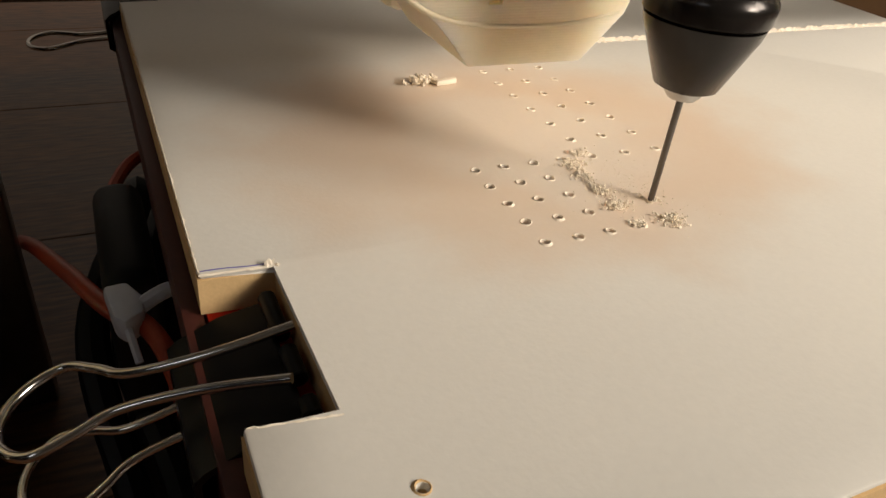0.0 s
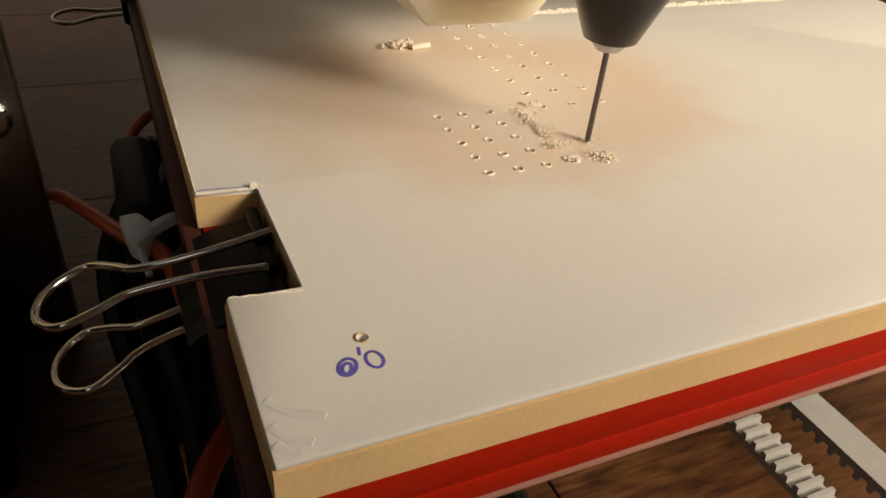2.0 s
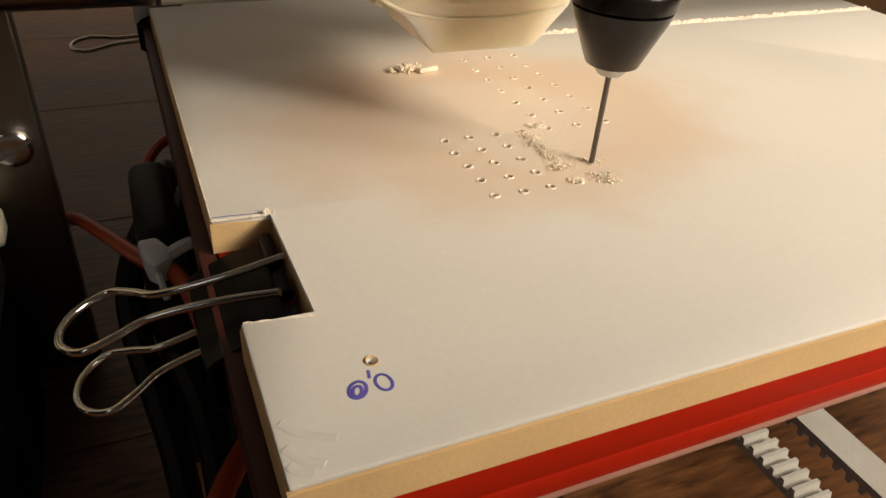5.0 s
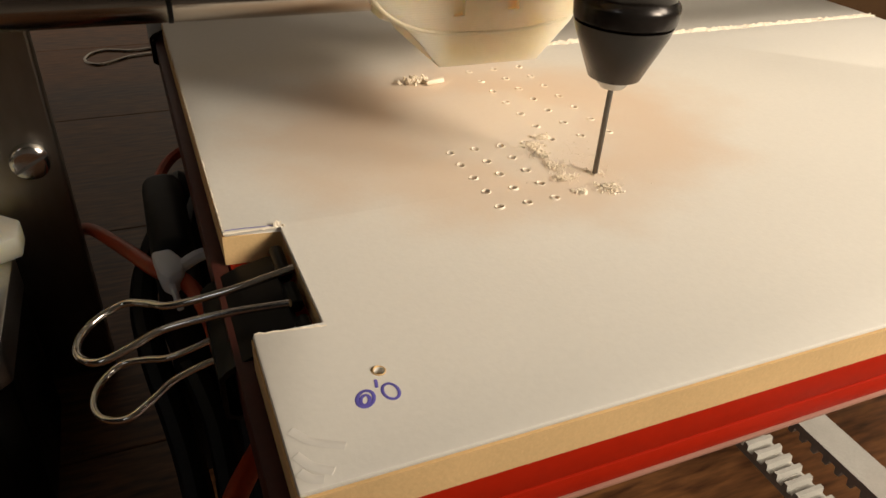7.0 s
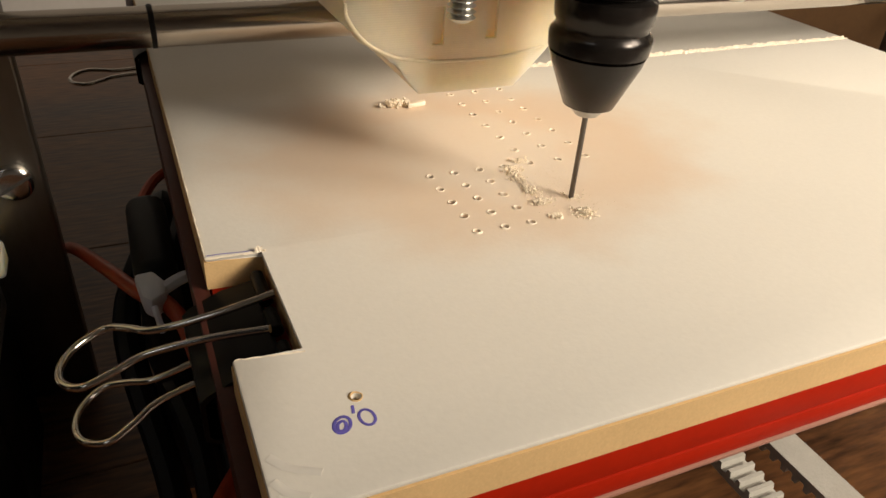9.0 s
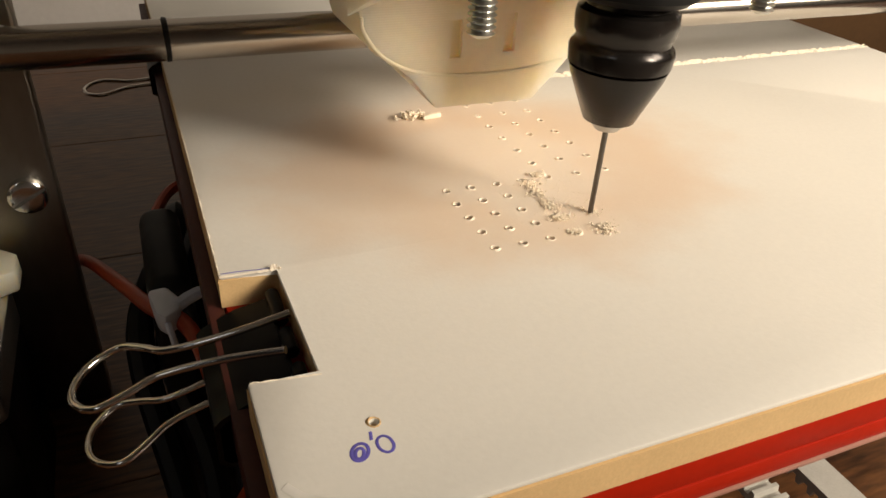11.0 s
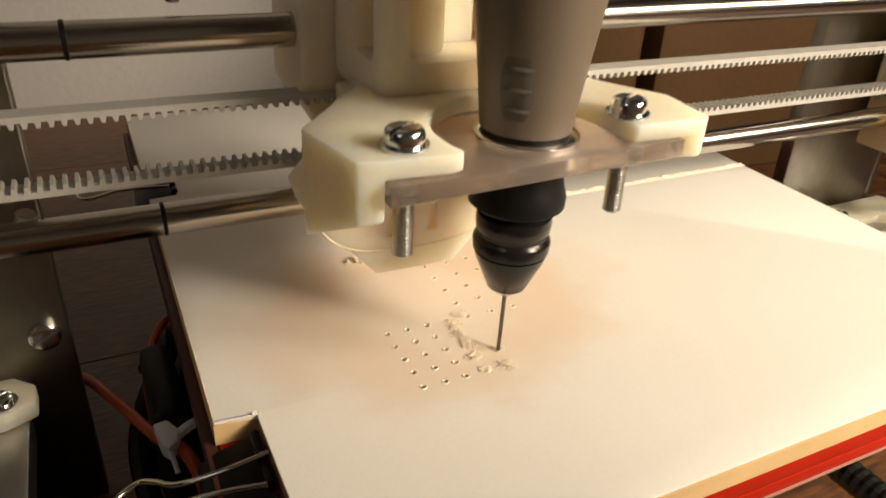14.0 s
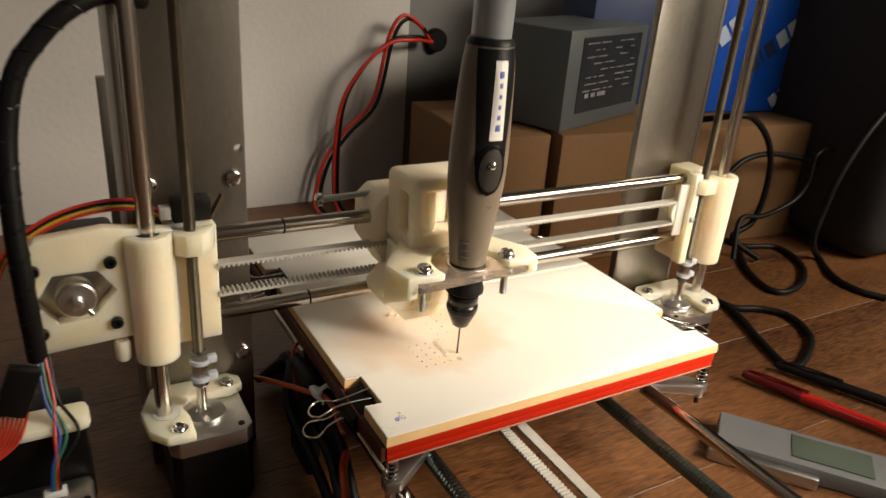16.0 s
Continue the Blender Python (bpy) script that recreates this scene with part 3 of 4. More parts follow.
frame_r = thing("frame_upright", (0.275, 0.128, DESK), "aluminium upright plate with slotted bolts", "frame", "frame uprights")
part("plate", box(0.2455, 0.3030, 0.1265, 0.1325, DESK, 0.44, 0.0006), ALU, frame_r)
part("flange", box(0.3033, 0.3066, 0.1265, 0.165, DESK, 0.44, 0.0006), ALU, frame_r)

# ---- horizontal rods ----
RY = 0.1095
for z, xr, lab in ((0.1655, -0.0145, "polished steel upper guide rod with a dark ring"), (0.1210, -0.0005, "polished steel lower guide rod with a dark ring")):
    t = thing("guide_rod", (0.1, RY, z), lab, "rod", "carriage guide rods")
    part("shaft", rod((-0.066, RY, z), (0.284, RY, z - 0.002), 0.0040, 40), STEEL, t)
    part("ring", lathe([(0, 0.0040), (0.0002, 0.00425), (0.0009, 0.00425), (0.0011, 0.0040)], (xr, RY, z - 0.0003), (1, 0, 0), 32), BLACK, t, "thin black ring")

# ---- uprights: guide rods and lead screws ----
for x, y in ((-0.0815, 0.1010), (0.3095, 0.1010)):
    solo("upright_guide_rod", rod((x, y, 0.0705), (x, y, 0.44), 0.0040, 32), ZSTEEL, "polished steel upright guide rod", "rod", "upright rods")
for x, y in ((-0.0625, 0.0990), (0.2880, 0.0985)):
    prof = [(k * 0.0004, 0.0029 if k % 2 else 0.0025) for k in range(int(0.33 / 0.0004))]
    t = thing("lead_screw", (x, y, 0.0705), "dark threaded lead screw with a clamped coupling", "lead screw", "lead screws")
    part("thread", lathe(prof, (x, y, 0.105), (0, 0, 1), 12), DARKTHREAD, t, smooth=0)
    part("motor_shaft", rod((x, y, 0.0705), (x, y, 0.0985), 0.0025, 20), ZSTEEL, t)
    part("hose", rod((x, y, 0.086), (x, y, 0.1065), 0.0041, 20), glassy("clear_hose", (0.8, 0.8, 0.75), 0.25), t, "clear hose coupling")
    for zz in (0.0895, 0.0995):
        tie = part("cable_tie", lathe([(0, 0.0041), (0, 0.0051), (0.0024, 0.0051), (0.0024, 0.0041)], (x, y, zz), (0.08, -0.03, 1), 20), PALETIE, t, "milky white cable tie")
        part("tie_head", box(x + 0.0035, x + 0.0085, y - 0.003, y + 0.0012, zz - 0.0004, zz + 0.0036, 0.0006), PALETIE, tie)


def z_motor(cx, cy, flip, group):
    """Stepper with a cast top, boss and printed rod holder."""
    t = thing("stepper_motor", (cx, cy, DESK), "black stepper motor with cast aluminium top and ivory bracket", "motor", group)
    h = 0.02115
    ch = 0.0045

    def octo(e):
        k = h - e
        return [(cx - k + ch, cy - k), (cx + k - ch, cy - k), (cx + k, cy - k + ch), (cx + k, cy + k - ch), (cx + k - ch, cy + k), (cx - k + ch, cy + k), (cx - k, cy + k - ch), (cx - k, cy - k + ch)]
    part("body", prism(octo(0.0004), DESK, 0.0570, bevel=0.0006), BLACKPAINT, t)
    part("end_cap", prism(octo(0.0), 0.0572, 0.0665, bevel=0.0006), ALUCAST, t, "cast aluminium end cap")
    part("boss", lathe([(0, 0.0110), (0.0018, 0.0110), (0.0022, 0.0106), (0.0022, 0.0045), (0.0010, 0.0042), (0.0010, 0.001)], (cx, cy, 0.0666), (0, 0, 1), 40), ALUCAST, t, "turned aluminium ring")
    s = flip
    outline = [(cx - s * (h + 0.001), cy - h), (cx - s * 0.0085, cy - h), (cx - s * 0.0085, cy - 0.0060), (cx - s * 0.0115, cy + 0.002), (cx - s * 0.006, cy + 0.0120), (cx + s * 0.009, cy + 0.0105), (cx + s * 0.016, cy + 0.010),
               (cx + s * 0.0235, cy + 0.0135), (cx + s * 0.0235, cy + 0.021), (cx + s * 0.018, cy + 0.0262), (cx - s * (h + 0.002), cy + 0.0262), (cx - s * (h + 0.010), cy + 0.006), (cx - s * (h + 0.0085), cy - 0.012)]
    part("bracket", prism(outline, 0.0667, 0.0722, bevel=0.0008), IVORY, t, "ivory printed rod bracket")
    part("rod_socket", lathe([(0, 0.0072), (0.006, 0.0072), (0.007, 0.0066)], (cx - s * 0.0195, cy + 0.0005, 0.0655), (0, 0, 1), 28), IVORY, t)
    for dx, dy in ((-0.0155, -0.0155), (0.0155, 0.0155)):
        screw_head(t, (cx + s * dx, cy + dy, 0.0728), (0, 0, 1), 0.0030, 0.0020, CHROME, washer=0.0042)
    part("corner_screw", lathe([(0, 0.0018), (0.0006, 0.0016)], (cx + s * 0.0155, cy - 0.0155, 0.0665), (0, 0, 1), 16), BLACK, t)
    return t


z_motor(-0.0615, 0.0995, 1, "lift motors")
z_motor(0.2870, 0.0985, -1, "lift motors")

# ---- left rod end with its motor ----
xl = thing("rod_end_bracket", (-0.085, 0.1, 0.105), "ivory printed rod end with motor plate and bearing tube", "bracket", "rod end brackets")
part("bearing_tube", lathe([(0, 0.0092), (0.0008, 0.0104), (0.062, 0.0112), (0.0665, 0.0112), (0.0675, 0.0106), (0.0675, 0.0062), (0.0660, 0.0060), (0.0660, 0.001)], (-0.0815, 0.1005, 0.1065), (0, 0, 1), 40), IVORY, xl)
part("seal", lathe([(0, 0.0060), (0.0012, 0.0060), (0.0012, 0.0042)], (-0.0815, 0.1005, 0.1727), (0, 0, 1), 28), BLACK, xl, "black bearing seal")
part("body", box(-0.0715, -0.0492, 0.1025, 0.1240, 0.1105, 0.1735, 0.0012), IVORY, xl)
part("nut_holder", prism([(-0.0720, 0.1030), (-0.0700, 0.0945), (-0.0660, 0.0905), (-0.0585, 0.0905), (-0.0545, 0.0945), (-0.0500, 0.1030)], 0.1625, 0.1735, bevel=0.0008), IVORY, xl)
pl = part("motor_plate", prism([(-0.1345, 0.1195), (-0.0900, 0.1225), (-0.0700, 0.1240), (-0.0700, 0.1745), (-0.1000, 0.1790), (-0.1280, 0.1765), (-0.1350, 0.1700)], 0.0985, 0.1065, "xz", 0.0010), IVORY, xl)
cx, cz = -0.1145, 0.1470
c = prism([(cx + 0.0175, cz + 0.001), (cx + 0.0100, cz + 0.0120), (cx - 0.0085, cz + 0.0120), (cx - 0.0170, cz - 0.001), (cx - 0.0085, cz - 0.0125), (cx + 0.0060, cz - 0.0115)], 0.09, 0.12, "xz")
cut(pl, c)
for sx, sz in ((-1, -1), (1, -1), (-1, 1), (1, 1)):
    part("motor_screw", lathe([(0, 0.0028), (0.0022, 0.0028), (0.0026, 0.0024), (0.0026, 0.0013), (0.0012, 0.0011)], (cx + sx * 0.0157, 0.0984, cz + sz * 0.0157), (0, -1, 0), 20), BLACK, xl, "black socket screw")
part("guide_nub", lathe([(0, 0.0028), (0.001, 0.0034), (0.009, 0.0038), (0.011, 0.003)], (-0.0975, 0.1010, 0.1085), (0, 0, 1), 20), IVORY, xl)
xm = thing("belt_motor", (cx, 0.13, 0.1258), "black stepper motor with a small bright belt pulley", "motor")
part("body", box(cx - 0.0211, cx + 0.0211, 0.1168, 0.146, cz - 0.0211, cz + 0.0211, 0.003), BLACKPAINT, xm)
part("end_cap", box(cx - 0.0211, cx + 0.0211, 0.1070, 0.1166, cz - 0.0211, cz + 0.0211, 0.003), ALUCAST, xm)
part("pulley", lathe([(0, 0.0080), (0.001, 0.0080), (0.0012, 0.0062), (0.0065, 0.0062), (0.0067, 0.0086), (0.0110, 0.0086), (0.0118, 0.0078), (0.0118, 0.0040), (0.0122, 0.0026), (0.0165, 0.0025), (0.0168, 0.0020)], (cx, 0.1066, cz), (0, -1, 0), 32), BRIGHT, xm, "bright turned pulley")
part("grub_screw", rod((cx + 0.004, 0.0945, cz - 0.005), (cx + 0.006, 0.0940, cz - 0.0075), 0.0013, 12), CHROME, xm)

sw = thing("limit_switch", (-0.058, 0.112, 0.1737), "small black limit switch on the rod end", "switch")
part("case", box(-0.0680, -0.0500, 0.1080, 0.1180, 0.1737, 0.1850, 0.0006), BLACK, sw)
part("lever", prism([(-0.0500, 0.1745), (-0.0440, 0.1850), (-0.0436, 0.1848), (-0.0496, 0.1742)], 0.1100, 0.1150, "xz"), CARDEDGE, sw, "springy metal lever")
part("plug", box(-0.0740, -0.0686, 0.1090, 0.1150, 0.1755, 0.1820, 0.0006), NYLON, sw, "white plug")
for k, m in enumerate((REDCABLE, YELLOW, BLACK, REDCABLE)):
    dz = 0.0016 * k
    solo("motor_wire", cable([(-0.0735, 0.1120, 0.1770 + dz * 0.6), (-0.0860, 0.1150, 0.1810 + dz), (-0.1050, 0.1130, 0.1815 + dz), (-0.1240, 0.1110, 0.1760 + dz), (-0.1400, 0.1080, 0.1640 + dz), (-0.1500, 0.106, 0.140 + dz)], 0.0008, 8), m,
         ("thin red wire", "thin yellow wire", "thin black wire", "thin red wire")[k] + " over the rod end bracket", "wire", "motor wires")

# ---- right rod end ----
xr = thing("rod_end_bracket", (0.30, 0.105, 0.098), "ivory printed rod end with belt idler and bearing tube", "bracket", "rod end brackets")
part("bearing_tube", lathe([(0, 0.0095), (0.0008, 0.0104), (0.066, 0.0112), (0.0672, 0.0106), (0.0672, 0.0062), (0.0660, 0.0060), (0.0660, 0.001)], (0.3095, 0.1010, 0.0985), (0, 0, 1), 40), IVORY, xr)
part("body", box(0.2795, 0.2985, 0.1040, 0.1240, 0.1020, 0.1705, 0.0012), IVORY, xr)
part("front_rib", box(0.2770, 0.2835, 0.0955, 0.1045, 0.1020, 0.1700, 0.0010), IVORY, xr)
part("nut_holder", prism([(0.2775, 0.1040), (0.2790, 0.0950), (0.2830, 0.0905), (0.2930, 0.0905), (0.2975, 0.0950), (0.2990, 0.1040)], 0.1560, 0.1660, bevel=0.0008), IVORY, xr)
part("idler_cheek", box(0.2690, 0.2800, 0.1000, 0.1020, 0.1240, 0.1620, 0.0008), IVORY, xr)
part("idler_cheek", box(0.2690, 0.2800, 0.1150, 0.1170, 0.1240, 0.1620, 0.0008), IVORY, xr)
part("idler_wheel", lathe([(0, 0.0095), (0.001, 0.0095), (0.0013, 0.0078), (0.0057, 0.0078), (0.006, 0.0095), (0.007, 0.0095)], (0.2745, 0.1010, 0.1415), (0, 1, 0), 36), IVORY, xr)
screw_head(xr, (0.2803, 0.0954, 0.1370), (0, -1, 0), 0.0024, 0.0014, ZINC)

# ---- tool carriage ----
car = thing("tool_carriage", (0.066, 0.09, 0.115), "ivory printed carriage with clamp arms, hollow tower and air duct", "tool carriage")
TX, TY = 0.0680, 0.0545
# pocket round the tool's nose, from the left arm over the back to the right arm
pocket = [(0.0462, 0.0400), (0.0452, 0.0440), (0.0450, 0.0500), (0.0462, 0.0560), (0.0500, 0.0620), (0.0560, 0.0668), (0.0630, 0.0690), (0.0710, 0.0690), (0.0775, 0.0665), (0.0815, 0.0610), (0.0832, 0.0530), (0.0835, 0.0440)]
arms = [(0.0226, 0.0600), (0.0264, 0.0409), (0.0313, 0.0400), (0.0440, 0.0390)] + pocket + [(0.0850, 0.0412), (0.1010, 0.0400), (0.1032, 0.0412), (0.1050, 0.0560), (0.0980, 0.0680), (0.0900, 0.0830), (0.0880, 0.0960), (0.0440, 0.0960), (0.0420, 0.0840)]


def hexa(low, high):
    """Solid between a lower and an upper four-cornered face."""
    bm = bmesh.new()
    a, b = [bm.verts.new(p) for p in low], [bm.verts.new(p) for p in high]
    bm.faces.new(a)
    bm.faces.new(b)
    for i in range(4):
        bm.faces.new((a[i], a[(i + 1) % 4], b[(i + 1) % 4], b[i]))
    return bm


def weld(ob, bm, bevel):
    """Fuses a bmesh (world metres) into the mesh and rounds all its sharp edges."""
    cut(ob, bm, "UNION")
    whole = bmesh.new()
    whole.from_mesh(ob.data)
    bmesh.ops.dissolve_limit(whole, angle_limit=radians(1), verts=whole.verts, edges=whole.edges)
    if bevel:
        sharp = [e for e in whole.edges if e.is_manifold and e.calc_face_angle(0) > radians(28)]
        bmesh.ops.bevel(whole, geom=sharp, offset=bevel, segments=2, affect="EDGES", profile=0.5, clamp_overlap=True)
    whole.to_mesh(ob.data)
    whole.free()
    ob.data.shade_smooth()
    ob.data.set_sharp_from_angle(angle=radians(35))


yoke = part("clamp_yoke", prism(arms, 0.1547, 0.1585), IVORY, car)
weld(yoke, hexa([(0.0226, 0.0600, 0.1362), (0.0264, 0.0409, 0.1465), (0.0313, 0.0400, 0.1470), (0.0400, 0.0860, 0.1365)], [(0.0226, 0.0600, 0.1570), (0.0264, 0.0409, 0.1570), (0.0313, 0.0400, 0.1570), (0.0400, 0.0860, 0.1570)]), 0)
weld(yoke, prism([(0.0975, 0.0415), (0.1010, 0.0400), (0.1032, 0.0412), (0.1050, 0.0560), (0.0980, 0.0680), (0.0975, 0.0600)], 0.1500, 0.1565), 0.0006)
part("back_web", prism([(0.0400, 0.0830), (0.0860, 0.0830), (0.0840, 0.1000), (0.0420, 0.1000)], 0.1300, 0.1546, bevel=0.001), IVORY, car)
tower = part("tower", box(0.0430, 0.0885, 0.0720, 0.1050, 0.1540, 0.1950, 0.0040, 4), IVORY, car)
c = box(0.0490, 0.0840, 0.060, 0.0935, 0.1650, 0.1900, 0.0025)
box(0.040, 0.060, 0.0765, 0.0888, 0.1645, 0.1875, 0.0025, bm=c)
cut(tower, c)
part("guide_block", box(0.0600, 0.0720, 0.0880, 0.0936, 0.1640, 0.1830, 0.0008), IVORY, car)
part("bearing_block", prism([(0.0345, 0.1500), (0.0410, 0.1400), (0.0470, 0.1300), (0.0900, 0.1300), (0.0960, 0.1480), (0.0960, 0.1650), (0.0900, 0.1785), (0.0420, 0.1785), (0.0350, 0.1720)], 0.1030, 0.1295, "xz", 0.0012), IVORY, car)
part("lower_bearing_holder", box(0.0400, 0.0900, 0.1000, 0.1200, 0.1155, 0.1305, 0.003), IVORY, car)
duct = part("air_duct", prism([(0.0426, 0.1154), (0.0624, 0.1152), (0.0692, 0.1224), (0.0720, 0.1310), (0.0720, 0.1420), (0.0360, 0.1420), (0.0283, 0.1335), (0.0300, 0.1275), (0.0340, 0.1240), (0.0382, 0.1218)], 0.0735, 0.0965, "xz", 0.0006), IVORY, car)
c = box(0.0449, 0.0471, 0.070, 0.0745, 0.1245, 0.1312)
box(0.0553, 0.0576, 0.070, 0.0745, 0.1250, 0.1318, bm=c)
cut(duct, c)
part("duct_rim", cable([(0.0290, 0.0738, 0.1325), (0.0293, 0.0737, 0.1300), (0.0325, 0.0737, 0.1258), (0.0380, 0.0737, 0.1228), (0.0460, 0.0737, 0.1215), (0.0580, 0.0737, 0.1213), (0.0680, 0.0738, 0.1228)], 0.0004, 10), IVORY_RIM, car)
plate = part("clamp_plate", prism([(0.0313, 0.0374), (0.0968, 0.0400), (0.0968, 0.0700), (0.0313, 0.0700)], 0.1508, 0.1545, bevel=0.0003), ACRYLIC, car, "smoky clear acrylic strip")
cut(plate, lathe([(0, 0.0108), (0.03, 0.0108)], (TX, TY, 0.14), (0, 0, 1), 40))


def machine_screw(x, y):
    s = screw_head(car, (x, y, 0.1592), (0, 0, 1), 0.0037, 0.0030, CHROME, name="clamp_screw", washer=0.0046)
    prof = [(k * 0.0004, 0.0020 if k % 2 else 0.00145) for k in range(44)]
    part("thread", lathe([(0, 0.0012)] + [(h + 0.0002, r) for h, r in prof], (x, y, 0.1366), (0, 0, 1), 16), ZINC, s, smooth=0)


machine_screw(0.0370, 0.0455)
machine_screw(0.0870, 0.0475)
ls = screw_head(car, (0.0110, 0.1190, 0.1738), (-1, 0, 0), 0.0036, 0.0032, CHROME, name="tension_screw")
part("thread", lathe([(k * 0.0003, 0.0019 if k % 2 else 0.0016) for k in range(110)], (0.0110, 0.1190, 0.1738), (1, 0, 0.03), 16), ZINC, ls, smooth=0)

# ---- rotary tool ----
tool = thing("rotary_tool", (0.066, 0.0545, TOP), "grey handheld rotary tool with black nose clamped upright, drilling", "rotary tool")
AX = Vector((0.0190, 0.000, 1)).normalized()
O = Vector((0.0662, 0.0545, TOP))


def turned(rows, seg=48):
    return lathe([(h - TOP, r) for h, r in rows], O, AX, seg)


part("drill_bit", turned([(0.0965, 0.0001), (0.0975, 0.00048), (0.1185, 0.00050)], 16), BITSTEEL, tool, "thin dull steel bit")
part("collet", turned([(0.1165, 0.0020), (0.1172, 0.0026), (0.1192, 0.0027)], 24), ALUCAST, tool, "dull steel collet tip")
part("chuck_cone", turned([(0.1180, 0.0036), (0.1184, 0.0044), (0.1260, 0.0077), (0.1275, 0.0081)], 40), GUNMETAL, tool)
part("chuck_ring", turned([(0.1277, 0.0079), (0.1281, 0.0084), (0.1303, 0.0086), (0.1310, 0.0084), (0.1318, 0.0077), (0.1326, 0.0077), (0.1331, 0.0081), (0.1352, 0.0083), (0.1366, 0.0081), (0.1372, 0.0068), (0.1382, 0.0066)], 40), GUNMETAL, tool, "ridged blackened steel chuck")
part("nose_cap", turned([(0.1378, 0.0064), (0.1384, 0.0090), (0.1394, 0.0103), (0.1415, 0.0104), (0.1440, 0.0096), (0.1480, 0.0090), (0.1540, 0.0092), (0.1558, 0.0088)], 48), RUBBER, tool, "black threaded nose cap")
part("nose_ring", turned([(0.1540, 0.0100), (0.1543, 0.0107), (0.1547, 0.0107), (0.1550, 0.0102), (0.1550, 0.0093)], 48), CHROME, tool, "bright thin ring")
body = part("casing", turned([(0.1557, 0.0085), (0.1560, 0.0094), (0.1600, 0.0098), (0.1700, 0.0110), (0.1800, 0.0123), (0.1900, 0.0135), (0.2000, 0.0143), (0.2100, 0.0146), (0.2200, 0.0145), (0.2320, 0.0140), (0.2450, 0.0134), (0.2560, 0.0127), (0.2650, 0.0116), (0.2668, 0.0108)], 64), GREYBODY, tool, "warm grey moulded casing")
part("shoulder", turned([(0.2660, 0.0112), (0.2665, 0.0116), (0.2690, 0.0107), (0.2696, 0.0099)], 48), BLACK, tool)
part("rear_tube", turned([(0.2690, 0.0092), (0.2694, 0.0095), (0.3600, 0.0095)], 48), mat("satin_silver_tube", (0.42, 0.46, 0.49), 0.32, 0.35, vary=0.08), tool, "satin silver rear tube")


def radius_at(z):
    rows = [(0.1557, 0.0085), (0.1560, 0.0094), (0.1600, 0.0098), (0.1700, 0.0110), (0.1800, 0.0123), (0.1900, 0.0135), (0.2000, 0.0143), (0.2100, 0.0146), (0.2200, 0.0145), (0.2320, 0.0140), (0.2450, 0.0134), (0.2560, 0.0127), (0.2650, 0.0116)]
    return float(np.interp(z, [a for a, _ in rows], [b for _, b in rows]))


def wrap(outline_fn, z0, z1, mid, lift, thick, n=24, m=12):
    """Curved patch on the casing: half-width in degrees by height, about the bearing mid."""
    bm = bmesh.new()
    q = AX.to_track_quat("Z", "Y").to_matrix()
    grids = []
    for off in (lift, lift - thick):
        grid = []
        for i in range(n + 1):
            z = z0 + (z1 - z0) * i / n
            half = outline_fn(i / n)
            row = []
            for j in range(m + 1):
                a = math.radians(mid + half * (2 * j / m - 1))
                edge = min(1.0, 3.0 * min(j, m - j) / m, 3.0 * min(i, n - i) / n) if off == lift else 0
                r = radius_at(z) + off - (0.0005 * (1 - edge) if off == lift else 0)
                row.append(bm.verts.new(O + AX * (z - TOP) + Vector((r * math.cos(a), r * math.sin(a), 0))))
            grid.append(row)
        grids.append(grid)
    for g in grids:
        for i in range(n):
            for j in range(m):
                bm.faces.new((g[i][j], g[i][j + 1], g[i + 1][j + 1], g[i + 1][j]))
    a, b = grids
    rim_a = a[0] + [r[-1] for r in a[1:]] + a[n][-2::-1] + [r[0] for r in a[n - 1:0:-1]]
    rim_b = b[0] + [r[-1] for r in b[1:]] + b[n][-2::-1] + [r[0] for r in b[n - 1:0:-1]]
    for k in range(len(rim_a)):
        l = (k + 1) % len(rim_a)
        bm.faces.new((rim_a[k], rim_a[l], rim_b[l], rim_b[k]))
    return bm


MID = -97
part("control_panel", wrap(lambda t: 3 + 30 * min(1, t * 4) ** 0.6 + 34 * max(0, t - 0.35) ** 1.1, 0.1965, 0.2655, MID, 0.0006, 0.003, 30), BLACK, tool, "glossy black front panel")
part("button_ring", wrap(lambda t: 0.5 + 29 * math.sqrt(max(0, 1 - (2 * t - 1) ** 2)), 0.1968, 0.2222, MID, 0.0014, 0.003), BLACKPAINT, tool, "raised black oval ring")
btn = part("button_pad", wrap(lambda t: 0.5 + 22 * math.sqrt(max(0, 1 - (2 * t - 1) ** 2)), 0.1988, 0.2202, MID, 0.0018, 0.003), DARKPAD, tool, "dark oval switch pad")
p = O + AX * (0.2125 - TOP) + (radius_at(0.2125) + 0.0010) * Vector((math.cos(radians(MID)), math.sin(radians(MID)), 0))
part("knob", lathe([(0, 0.0021), (0.0012, 0.0021), (0.0019, 0.0016), (0.0022, 0.0006)], p, (math.cos(radians(MID)), math.sin(radians(MID)), 0), 24), CHROME, btn, "domed steel button")
lab = part("name_label", wrap(lambda t: 14, 0.2240, 0.2605, MID + 4, 0.0012, 0.003), LABELWHITE, tool, "white label with a blue maker's mark")
for k in range(6):
    z0 = 0.2285 + k * 0.0048
    part("mark_bar", wrap(lambda t: 5.0, z0, z0 + 0.0034, MID + 4, 0.0014, 0.0004, 4, 4), LABELBLUE, lab)
grip = part("grip_pad", wrap(lambda t: 0.5 + 24 * math.sqrt(max(0, 1 - (2 * t - 1) ** 2)), 0.1578, 0.1738, -136, 0.0003, 0.003), GRIPGREY, tool, "recessed oval grip")
